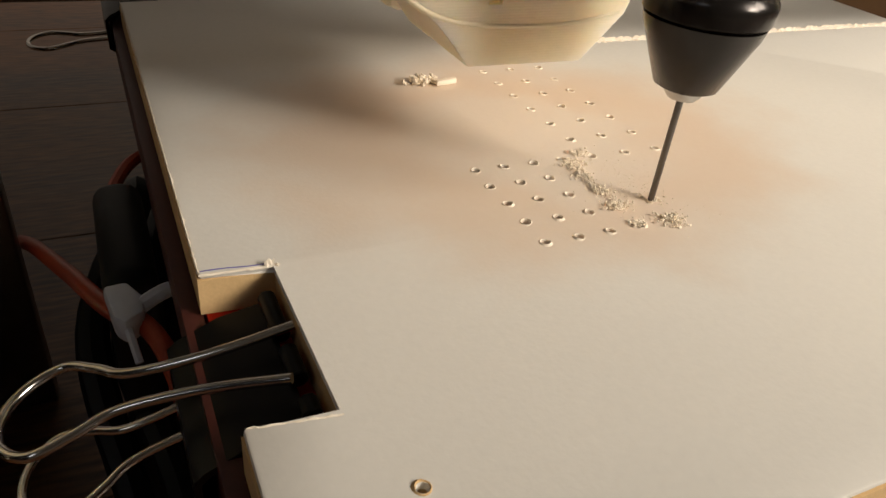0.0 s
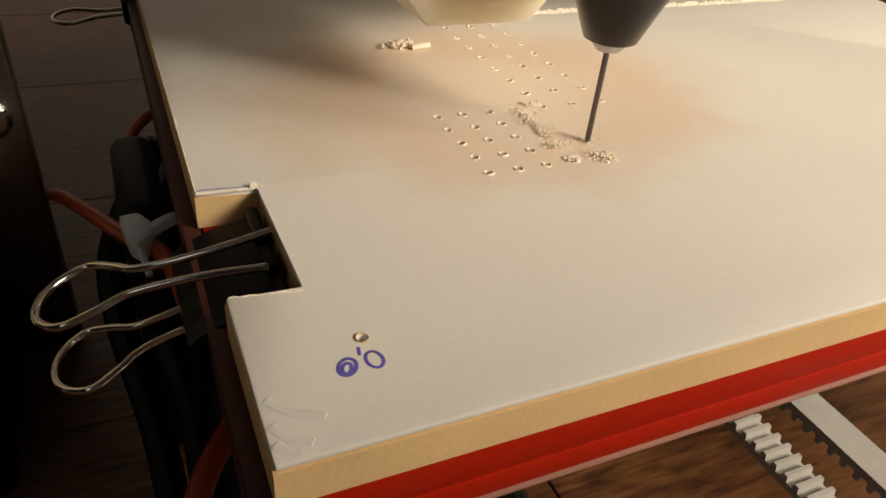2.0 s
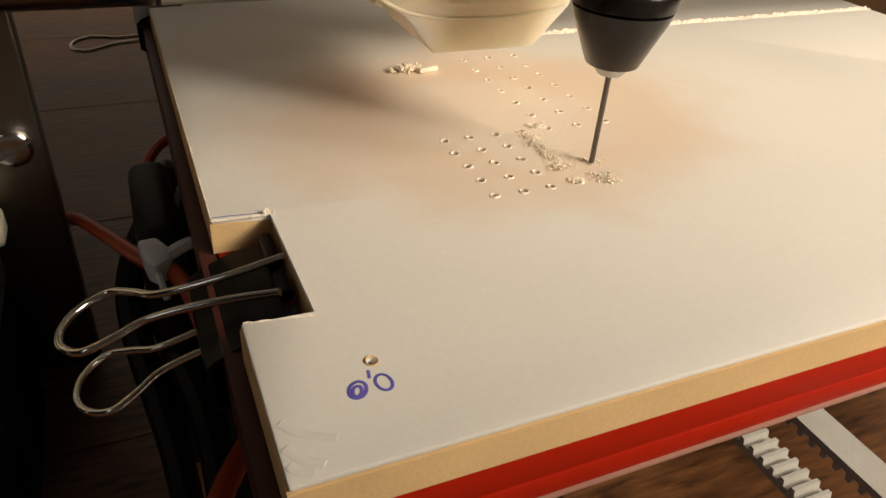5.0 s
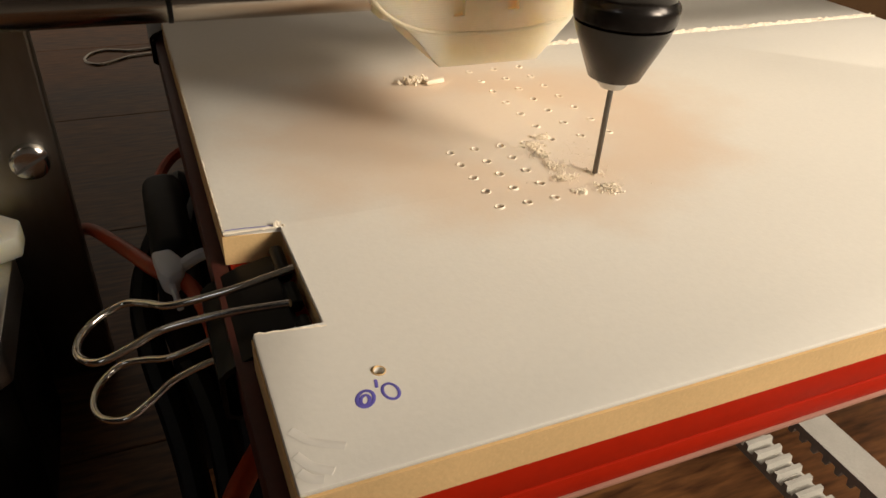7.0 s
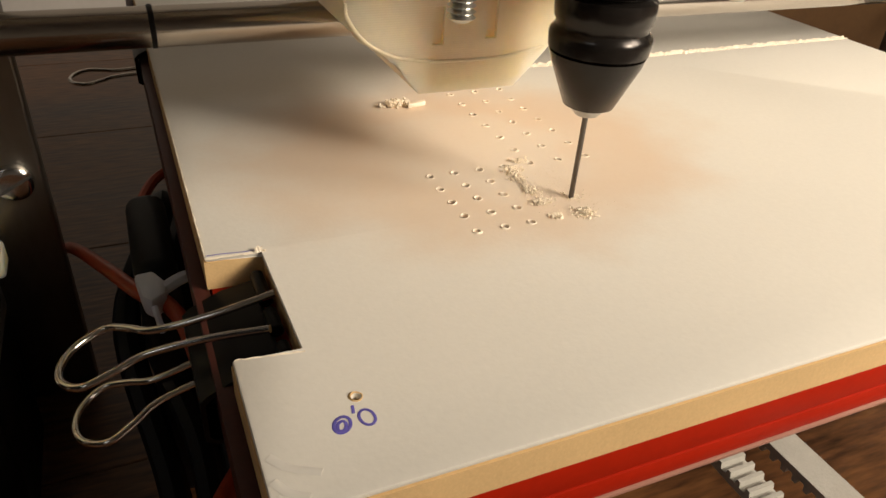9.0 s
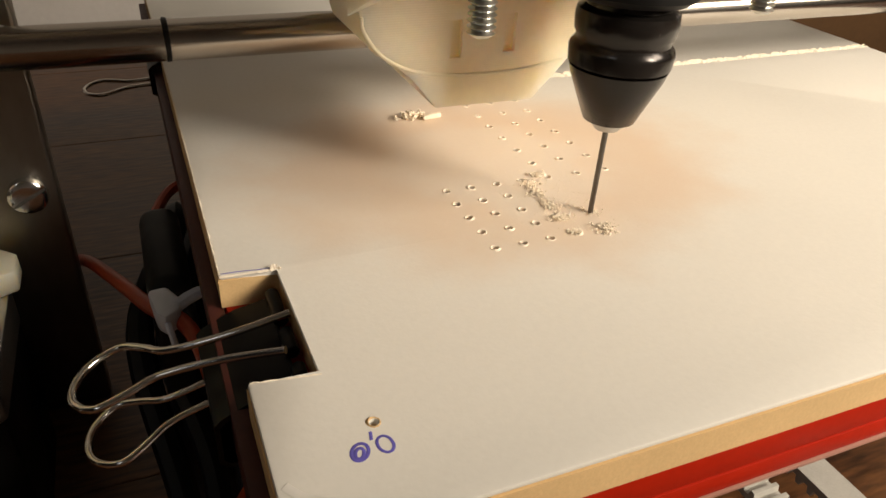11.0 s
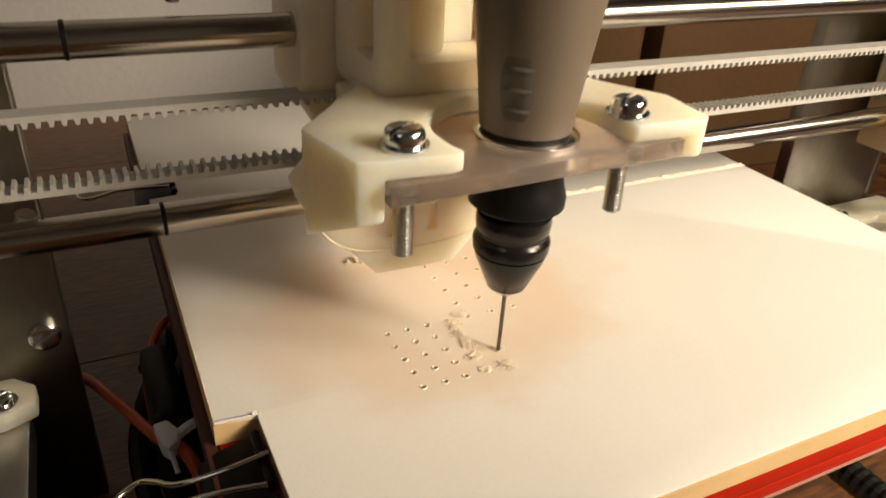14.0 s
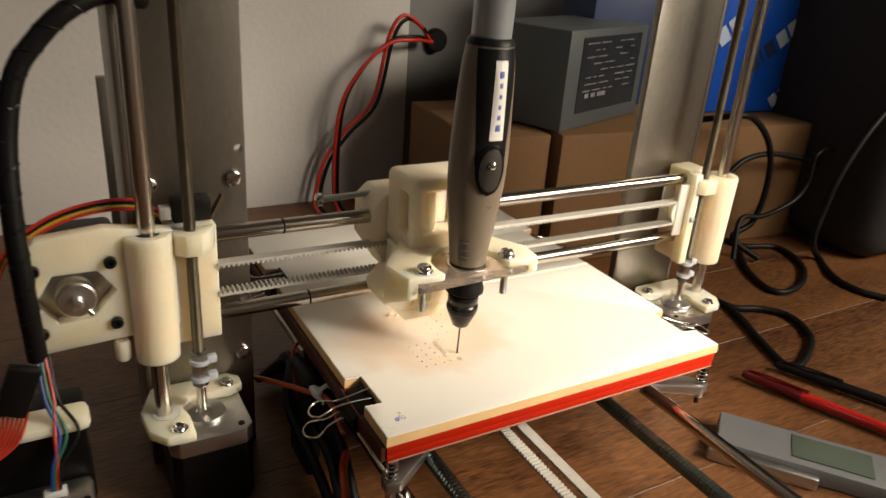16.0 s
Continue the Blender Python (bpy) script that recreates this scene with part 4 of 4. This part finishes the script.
for k in range(3):
    z0 = 0.1610 + k * 0.0040
    part("grip_rib", wrap(lambda t: 14 * math.sqrt(max(0, 1 - (2 * t - 1) ** 2)) + 2, z0, z0 + 0.0013, -136, 0.0008, 0.0009, 6, 6), GRIPGREY, grip)
p = O + AX * (0.1895 - TOP) + (radius_at(0.1895) - 0.0003) * Vector((math.cos(radians(-88)), math.sin(radians(-88)), 0.08))
part("casing_screw", lathe([(0, 0.0012), (0.0004, 0.0012), (0.0004, 0.0007), (0.0001, 0.0006)], p, (math.cos(radians(-88)), math.sin(radians(-88)), 0), 20), GREYPAD, tool)

# ---- binder clips ----


def binder_clip(handles):
    """Folded steel jaw gripping the bed edge at the origin, with two wire handles reaching out to -x."""
    t = thing("binder_clip", (0, 0, 0), "black steel binder clip with nickel wire handles gripping the bed edge", "binder clip", "binder clips")
    prof = [(0.0070, 0.0062), (0.0070, 0.0055), (0.0015, 0.0044), (-0.0030, 0.0020), (-0.0038, 0.0012), (-0.0038, -0.0048), (-0.0030, -0.0056), (0.0070, -0.0052), (0.0070, -0.0058), (-0.0030, -0.0063), (-0.0045, -0.0053), (-0.0045, 0.0017), (-0.0034, 0.0028), (0.0015, 0.0051)]
    part("jaw", prism(prof, -0.0100, 0.0105, "xz"), BLACKPAINT, t)
    for z, s in ((0.0068, 1), (-0.0062, -1)):
        for y0, y1 in ((-0.0100, -0.0075), (-0.0045, 0.0005), (0.0030, 0.0105)):
            part("jaw_lip", rod((0.0074, y0, z), (0.0074, y1, z), 0.0011, 12), BLACKPAINT, t)
    for z, drop, shift, turn in handles:
        pts = []
        for u, v in ((0.000, 0.0042), (0.009, 0.0027), (0.0175, 0.0027), (0.0215, 0.0048), (0.0255, 0.0064), (0.0290, 0.0040), (0.0302, 0.0)):
            pts.append((u, v))
        pts = pts + [(u, -v) for u, v in pts[-2::-1]]
        yaw = radians(turn)
        way = [(0.0074 - u * math.cos(yaw) - v * math.sin(yaw), -0.0022 + shift + u * math.sin(yaw) - v * math.cos(yaw), z - drop * u / 0.03) for u, v in pts]
        part("wire_handle", cable(way, 0.00058, 10, 8), WIRE, t, "bent nickel wire handle")
    return t


# the first grips the front left notch; the others the remaining notches
clip = binder_clip([(0.0090, 0.0085, 0.0, 16), (-0.0064, 0.0085, 0.0127, -2)])
clip.matrix_basis = pose(0.0, 0.0415, 0.0902)
for m in (pose(W, 0.0355, 0.0902, 0, 0, 180), pose(W, 0.1825, 0.0902, 0, 0, 180)):
    copy_thing(clip, m)
back_clip = binder_clip([(0.0075, 0.0035, 0.0, 16), (-0.0064, 0.0020, 0.0085, 2)])
back_clip.matrix_basis = pose(0.001, 0.181, 0.0935)

# ---- boxes behind ----
card = thing("cardboard_box", (0.5, 0.36, DESK), "brown cardboard box with taped flaps", "box")


def turned_box(x, y, ang, w, d, z0, z1, bevel=0.001):
    bm = box(0, w, 0, d, z0, z1, bevel)
    bmesh.ops.transform(bm, verts=bm.verts, matrix=pose(x, y, 0, 0, 0, ang))
    return bm


part("carton", turned_box(0.300, 0.2735, -5.0, 0.375, 0.16, DESK, 0.1508, 0.002), CARD, card)
part("tape", turned_box(0.300 + 0.0, 0.3500, -5.0, 0.372, 0.045, 0.1509, 0.1512, 0.0), CARDEDGE, card)
card2 = thing("cardboard_box", (0.26, 0.36, DESK), "darker cardboard carton beside the larger box", "box")
part("carton", turned_box(0.215, 0.290, -5.0, 0.080, 0.15, DESK, 0.1490, 0.002), CARD, card2)
part("tape", turned_box(0.2215, 0.350, -5.0, 0.078, 0.045, 0.1491, 0.1494, 0.0), CARDEDGE, card2)

psu = thing("power_supply", (0.34, 0.31, 0.1514), "grey steel computer power supply with a black rating label", "power supply")
PA = 20.0
part("case", turned_box(0.3000, 0.2800, PA, 0.148, 0.085, 0.1516, 0.2420, 0.0015), GREYBOX, psu)
lb = part("rating_label", turned_box(0.3000, 0.2800, PA, 0.112, 0.0006, 0.166, 0.235, 0.0), DARKLABEL, psu, "black rating label with fine print")
bmv = lb.data
for v in bmv.vertices:
    v.co += Vector((math.cos(radians(PA)) * 0.022 + math.sin(radians(PA)) * 0.0007, math.sin(radians(PA)) * 0.022 - math.cos(radians(PA)) * 0.0007, 0))
r = random.Random(8)
for k in range(9):
    z = 0.2290 - k * 0.0062
    x = 0.026 + r.random() * 0.008
    while x < 0.118:
        w = r.uniform(0.006, 0.022)
        if r.random() < 0.75:
            bm = box(x, min(x + w, 0.130), -0.0016, -0.0012, z, z + (0.0009 if k < 8 else 0.004))
            bmesh.ops.transform(bm, verts=bm.verts, matrix=pose(0.3000, 0.2800, 0, 0, 0, PA))
            part("print_bar", bm, PALEINK, lb)
        x += w + 0.004

blue = thing("blue_box", (0.6, 0.33, 0.1514), "bright blue wrapped box with pale slanting print", "box")
part("wrap", turned_box(0.5250, 0.3130, -9.0, 0.142, 0.10, 0.1516, 0.330, 0.003), BLUE, blue)


def slant_bars(x, z, tilt, widths, h, material, parent):
    s = 0.0
    for w in widths:
        bm = box(s, s + w, -0.0008, -0.0003, 0, h)
        bmesh.ops.transform(bm, verts=bm.verts, matrix=pose(0.5250, 0.3130, 0, 0, 0, -9.0) @ pose(x, 0, z, 0, -tilt, 0))
        part("print_bar", bm, material, parent)
        s += w + 0.004


slant_bars(0.084, 0.222, 40, (0.013, 0.012, 0.011, 0.004), 0.017, PALEBLUE, blue)
slant_bars(0.052, 0.195, 40, (0.013, 0.004, 0.012), 0.017, DARKBLUE, blue)
slant_bars(0.004, 0.222, 40, (0.014, 0.012), 0.018, PALEBLUE, blue)
slant_bars(0.092, 0.156, 40, (0.011, 0.009), 0.014, PALEBLUE, blue)
dark = thing("dark_blue_box", (0.45, 0.42, 0.1514), "dark blue packet behind the power supply", "box")
part("packet", turned_box(0.40, 0.372, -5, 0.14, 0.06, 0.1516, 0.300, 0.002), DARKBLUE, dark)
# added block that only darkens the right edge; stands for no known object
solo("black_bag", box(0.62, 1.25, 0.145, 0.75, DESK, 0.42, 0.03, 4), DARKROOM, "added near-black block filling the dark area beside the boxes", "bag")

# ---- cables ----
solo("power_cable", cable([(0.400, 0.152, 0.023), (0.405, 0.132, 0.023), (0.428, 0.120, 0.023), (0.440, 0.099, 0.023), (0.424, 0.068, 0.023), (0.386, 0.046, 0.023), (0.364, 0.044, 0.023), (0.376, 0.078, 0.023), (0.395, 0.117, 0.023), (0.402, 0.139, 0.023)], 0.0030, 12), RUBBER, "thick black power cable looped on the desk", "cable", "black cables")
solo("power_cable", cable([(0.455, 0.300, 0.156), (0.460, 0.262, 0.160), (0.468, 0.225, 0.172), (0.494, 0.225, 0.167), (0.521, 0.225, 0.146), (0.536, 0.225, 0.118), (0.539, 0.225, 0.081), (0.530, 0.225, 0.054), (0.505, 0.225, 0.040), (0.520, 0.200, 0.024)], 0.0032, 12), RUBBER, "thick black cable hanging down over the box", "cable", "black cables")
solo("power_cable", cable([(0.440, 0.232, 0.080), (0.476, 0.228, 0.110), (0.500, 0.228, 0.125), (0.537, 0.228, 0.128), (0.580, 0.228, 0.121), (0.617, 0.228, 0.112), (0.651, 0.228, 0.104), (0.70, 0.24, 0.11)], 0.0028, 12), RUBBER, "thick black cable crossing in front of the box", "cable", "black cables")
solo("power_cable", cable([(0.480, 0.20, 0.030), (0.497, 0.215, 0.065), (0.531, 0.215, 0.065), (0.574, 0.215, 0.076), (0.591, 0.215, 0.093), (0.592, 0.215, 0.114), (0.595, 0.215, 0.127), (0.620, 0.215, 0.129), (0.68, 0.20, 0.10)], 0.0026, 12), RUBBER, "black cable bent up before the box", "cable", "black cables")
solo("power_cable", cable([(0.613, 0.170, 0.180), (0.592, 0.170, 0.156), (0.570, 0.170, 0.119), (0.560, 0.170, 0.083), (0.557, 0.170, 0.052), (0.593, 0.181, 0.023), (0.561, 0.141, 0.023), (0.555, 0.110, 0.023), (0.566, 0.089, 0.023)], 0.0034, 12), RUBBER, "thick black cable bent down beside the box", "cable", "black cables")
solo("power_cable", cable([(0.532, 0.252, 0.023), (0.537, 0.232, 0.023), (0.571, 0.216, 0.023), (0.556, 0.175, 0.023), (0.520, 0.146, 0.023), (0.484, 0.136, 0.023), (0.470, 0.147, 0.023), (0.486, 0.184, 0.023), (0.519, 0.224, 0.023)], 0.0030, 12), RUBBER, "thick black cable loop lying on the desk", "cable", "black cables")
grom = thing("wall_socket_hole", (0.285, 0.515, 0.195), "black round cable outlet in the wall", "cable outlet")
part("collar", lathe([(0, 0.0135), (0.006, 0.0130), (0.009, 0.0110), (0.009, 0.004)], (0.2985, 0.524, 0.1985), (-0.2, -1, 0), 28), RUBBER, grom)
RED_ARC = [(0.283, 0.508, 0.201), (0.261, 0.492, 0.219), (0.240, 0.490, 0.229), (0.224, 0.490, 0.208), (0.207, 0.490, 0.140), (0.176, 0.490, 0.108), (0.153, 0.490, 0.078), (0.142, 0.490, 0.042), (0.140, 0.480, DESK + 0.003), (0.145, 0.420, DESK + 0.003)]
BLACK_ARC = [(0.285, 0.508, 0.199), (0.258, 0.490, 0.207), (0.226, 0.488, 0.203), (0.193, 0.488, 0.174), (0.172, 0.488, 0.134), (0.166, 0.488, 0.064), (0.168, 0.480, DESK + 0.003), (0.172, 0.420, DESK + 0.003)]
for m, arc, dx, dz, lab in ((REDCABLE, RED_ARC, 0, 0, "red wire curving out of the wall outlet"), (BLACK, RED_ARC, 0.006, -0.004, "black wire curving out of the wall outlet"),
                            (BLACK, BLACK_ARC, 0, 0, "black wire curving out of the wall outlet"), (REDCABLE, BLACK_ARC, -0.005, -0.003, "red wire curving out of the wall outlet")):
    solo("outlet_wire", cable([(x + dx * (0 < k), y + dx * 0.5, z + (dz if 0 < k < len(arc) - 2 else 0)) for k, (x, y, z) in enumerate(arc)], 0.0021, 10), m, lab, "wire", "outlet wires")

# ---- left side cables ----
SLEEVE = [(-0.0720, 0.118, 0.2760), (-0.0880, 0.106, 0.2790), (-0.1030, 0.101, 0.2730), (-0.1150, 0.100, 0.2620), (-0.1250, 0.098, 0.2480), (-0.1310, 0.094, 0.2250), (-0.1335, 0.086, 0.1950), (-0.1335, 0.080, 0.1650), (-0.1330, 0.079, 0.1300)]
sleeve = thing("spiral_sleeve", (-0.133, 0.079, 0.130), "black spiral-wrapped cable bundle hanging in an arc", "cable")
part("core_cable", cable(SLEEVE, 0.0042, 14), RUBBER, sleeve)


def winding(pts, reach, pitch, r):
    """A strip wound round a bent line."""
    line = [Vector(p) for p in curve_points(pts, 12)]
    out, turn, up = [], 0.0, Vector((0, 1, 0.2))
    for a, b in zip(line, line[1:]):
        d = (b - a).normalized()
        u = up.cross(d).normalized()
        v = d.cross(u)
        steps = max(1, int((b - a).length / (pitch / 10)))
        for k in range(steps):
            out.append(tuple(a.lerp(b, k / steps) + reach * (math.cos(turn) * u + math.sin(turn) * v)))
            turn += 2 * math.pi * (b - a).length / steps / pitch
    return cable(out, r, 6, smoothed=False)


part("spiral_wrap", winding(SLEEVE, 0.0040, 0.0125, 0.0007), BLACK, sleeve, "glossier black spiral wrap")
for k, (m, nm) in enumerate(((BLUEWIRE, "blue"), (GREENWIRE, "green"), (REDCABLE, "red"), (BLACK, "black"))):
    s = 0.0016 * k
    solo("loose_wire", cable([(-0.1335 + s, 0.0770, 0.131), (-0.1325 + s, 0.066, 0.116), (-0.1290 + s * (1.5 if k % 2 else -0.6), 0.057, 0.104), (-0.1335 + s * 0.6, 0.051, 0.092), (-0.1350 + s * 0.6, 0.0500, 0.0805)], 0.0008, 8), m, "thin " + nm + " wire hanging to a plug", "wire", "loose wires")
conn = thing("ribbon_plug", (-0.143, 0.064, 0.12), "black plug with orange and red wires", "plug")
bm = box(-0.006, 0.006, -0.003, 0.003, -0.011, 0.011, 0.0006)
bmesh.ops.transform(bm, verts=bm.verts, matrix=pose(-0.1415, 0.062, 0.1265, 0, 22, 0))
part("shell", bm, BLACK, conn)
for k in range(7):
    x = -0.1505 + 0.0017 * k
    part("wire", cable([(x + 0.001, 0.062, 0.1165), (x - 0.001, 0.061, 0.110), (x - 0.006, 0.057, 0.103), (x - 0.020, 0.052, 0.097)], 0.0007, 6), ORANGE if k % 2 else REDCABLE, conn)
mot = thing("front_motor", (-0.14, 0.07, DESK), "black stepper motor with silver end plate and ivory top", "motor")
part("body", box(-0.168, -0.1180, 0.0602, 0.100, 0.0600, 0.1012, 0.003), BLACKPAINT, mot)
cap = part("front_cap", box(-0.168, -0.1190, 0.0475, 0.0600, 0.0400, 0.0785, 0.003), ALUCAST, mot, "silver cast end plate")
part("plug", box(-0.1385, -0.1295, 0.0476, 0.0530, 0.0786, 0.0812, 0.0005), NYLON, cap, "white wire plug")
part("corner_screw", lathe([(0, 0.0016), (0.0008, 0.0014)], (-0.1225, 0.0475, 0.0745), (0, -1, 0), 14), BLACK, cap)
part("bracket", box(-0.170, -0.1165, 0.0585, 0.076, 0.1014, 0.1075, 0.003), IVORY, mot, "ivory printed bracket")
part("stand", box(-0.164, -0.124, 0.062, 0.098, DESK, 0.0598, 0.002), BLACK, mot)

brace = thing("frame_brace", (-0.073, 0.30, DESK), "grey metal brace standing behind the upright", "brace")
part("post", box(-0.0805, -0.0660, 0.296, 0.304, DESK, 0.2085, 0.001), ALU, brace)
part("strap", cable([(-0.066, 0.290, 0.165), (-0.0655, 0.288, 0.15), (-0.0650, 0.288, 0.10), (-0.0650, 0.288, 0.06)], 0.0028, 10), BLACK, brace)

solo("orange_cable", cable([(-0.040, 0.190, DESK + 0.002), (-0.0330, 0.160, 0.044), (-0.0260, 0.133, 0.060), (-0.0175, 0.102, 0.072), (-0.0110, 0.0780, 0.0805), (-0.0060, 0.0700, 0.0815), (-0.0035, 0.0620, 0.0790), (-0.002, 0.05, 0.070)], 0.0015, 10), ORANGE, "orange cable running under the bed edge", "cable")
solo("orange_cable", cable([(0.004, 0.130, 0.081), (-0.0030, 0.124, 0.0815), (-0.0070, 0.117, 0.0805), (-0.0098, 0.108, 0.0785), (-0.0108, 0.100, 0.072), (-0.0100, 0.092, 0.055), (-0.010, 0.085, DESK + 0.002)], 0.0012, 8), ORANGE, "thin orange wire hanging beside the bed", "cable")
solo("orange_cable", cable([(-0.030, -0.005, DESK + 0.003), (-0.020, 0.010, 0.040), (-0.0120, 0.022, 0.052), (-0.0060, 0.040, 0.055), (0.004, 0.060, 0.05)], 0.0022, 10), ORANGE, "orange cable below the bed corner", "cable")
tie = thing("cable_tie", (-0.0095, 0.0744, 0.083), "milky plastic cable tie round the orange cable", "cable tie")
part("head", prism([(-0.0112, 0.0775), (-0.0078, 0.0778), (-0.0058, 0.0735), (-0.0062, 0.0700), (-0.0088, 0.0680), (-0.0102, 0.0700)], 0.0805, 0.0848, bevel=0.0007), PALETIE, tie)
part("strap", cable([(-0.0068, 0.0725, 0.0835), (-0.0040, 0.0738, 0.0842), (-0.0015, 0.0752, 0.0838), (0.0010, 0.0758, 0.0815)], 0.0012, 8), PALETIE, tie)
part("tail", cable([(-0.0085, 0.0690, 0.0830), (-0.0082, 0.0665, 0.0822), (-0.0078, 0.0640, 0.0805)], 0.0006, 6), PALETIE, tie)
solo("foam_block", box(-0.0115, -0.0032, 0.0800, 0.1120, DESK, 0.0840, 0.003, 3), RUBBER, "black foam block standing under the bed edge", "foam block")
ym = thing("cable_clump", (-0.01, 0.12, DESK), "dark bundle of black cables under the bed edge", "cable bundle")
r = random.Random(4)
for k in range(6):
    x = -0.008 + r.uniform(-0.006, 0.010)
    part("strand", cable([(x, 0.03 + r.uniform(0, 0.02), DESK + 0.006), (x + r.uniform(-0.006, 0.006), 0.065, 0.035 + r.random() * 0.03), (x + r.uniform(-0.006, 0.006), 0.10, 0.045 + r.random() * 0.035), (x + r.uniform(-0.004, 0.008), 0.135, 0.05 + r.random() * 0.02), (x, 0.18, DESK + 0.006)], 0.0030, 8, 8), RUBBER, ym)

# ---- things on the desk ----


def pen(a, b, r0, m, label, capm=None, clip_=True):
    a, b = Vector(a), Vector(b)
    n = (b - a).length
    t = thing("pen", a, label, "pen", "pens on the desk")
    part("barrel", lathe([(0.040, r0 * 0.98), (0.046, r0), (n - 0.004, r0 * 0.95), (n, r0 * 0.7)], a, b - a, 20), m, t)
    part("cap", lathe([(0, r0 * 0.6), (0.003, r0 * 0.92), (0.0395, r0 * 1.12), (0.042, r0 * 1.08)], a, b - a, 20), capm or m, t)
    if clip_:
        d = (b - a).normalized()
        s = d.cross(Vector((0, 0, 1)))
        part("clip", cable([a + d * 0.004 + Vector((0, 0, r0 * 1.15)), a + d * 0.02 + Vector((0, 0, r0 * 1.45)), a + d * 0.046 + Vector((0, 0, r0 * 1.35))], 0.0009, 8), capm or m, t)
    return t


pen((0.318, 0.050, DESK + 0.0056), (0.372, -0.080, DESK + 0.0052), 0.0039, REDPEN, "translucent red ballpoint pen lying on the desk", mat("dark_red_cap", (0.12, 0.008, 0.008), 0.2, vary=0.2))
pen((0.3545, 0.0485, DESK + 0.0054), (0.408, -0.060, DESK + 0.0050), 0.0037, BLACK, "black ballpoint pen lying on the desk")
cal = thing("digital_caliper", (0.27, -0.02, DESK), "grey digital caliper with a small screen, lying on the desk", "caliper")
CA = -52.0


def cal_box(x0, x1, y0, y1, z0, z1, bevel=0.0):
    bm = box(x0, x1, y0, y1, z0, z1, bevel)
    bmesh.ops.transform(bm, verts=bm.verts, matrix=pose(0.2555, 0.0175, 0, 0, 0, CA))
    return bm


part("housing", cal_box(0, 0.110, -0.036, 0.0, DESK, DESK + 0.012, 0.002), CALIPER, cal)
part("screen", cal_box(0.044, 0.090, -0.030, -0.006, DESK + 0.0122, DESK + 0.0128, 0.0004), LCD, cal, "dark grey-green screen")
part("thumb_grip", cal_box(-0.004, 0.060, -0.043, -0.0365, DESK, DESK + 0.009, 0.002), ALUCAST, cal)

# ---- planks of the desk ----
PLANK = {}
r = random.Random(21)
PW = 0.1056
for row in range(12):
    x = -1.1 - r.uniform(0.0, 0.48)
    while x < 1.0:
        n = r.choice([v for v in (0.9, 1.2, 1.5) if x + v < 1.89] or [0.9])
        if x + n > 1.89:
            break
        if n not in PLANK:
            bm = box(0, n - 0.0004, 0, PW - 0.0003, -0.03, 0, 0.0003, 1)
            bmesh.ops.recalc_face_normals(bm, faces=bm.faces)
            me = bpy.data.meshes.new("plank")
            bm.to_mesh(me)
            bm.free()
            me.materials.append(WOOD)
            PLANK[n] = me
        ob = new("plank", PLANK[n])
        ob.parent = desk
        ob.location = (x, -0.75 + row * PW, DESK)
        x += n
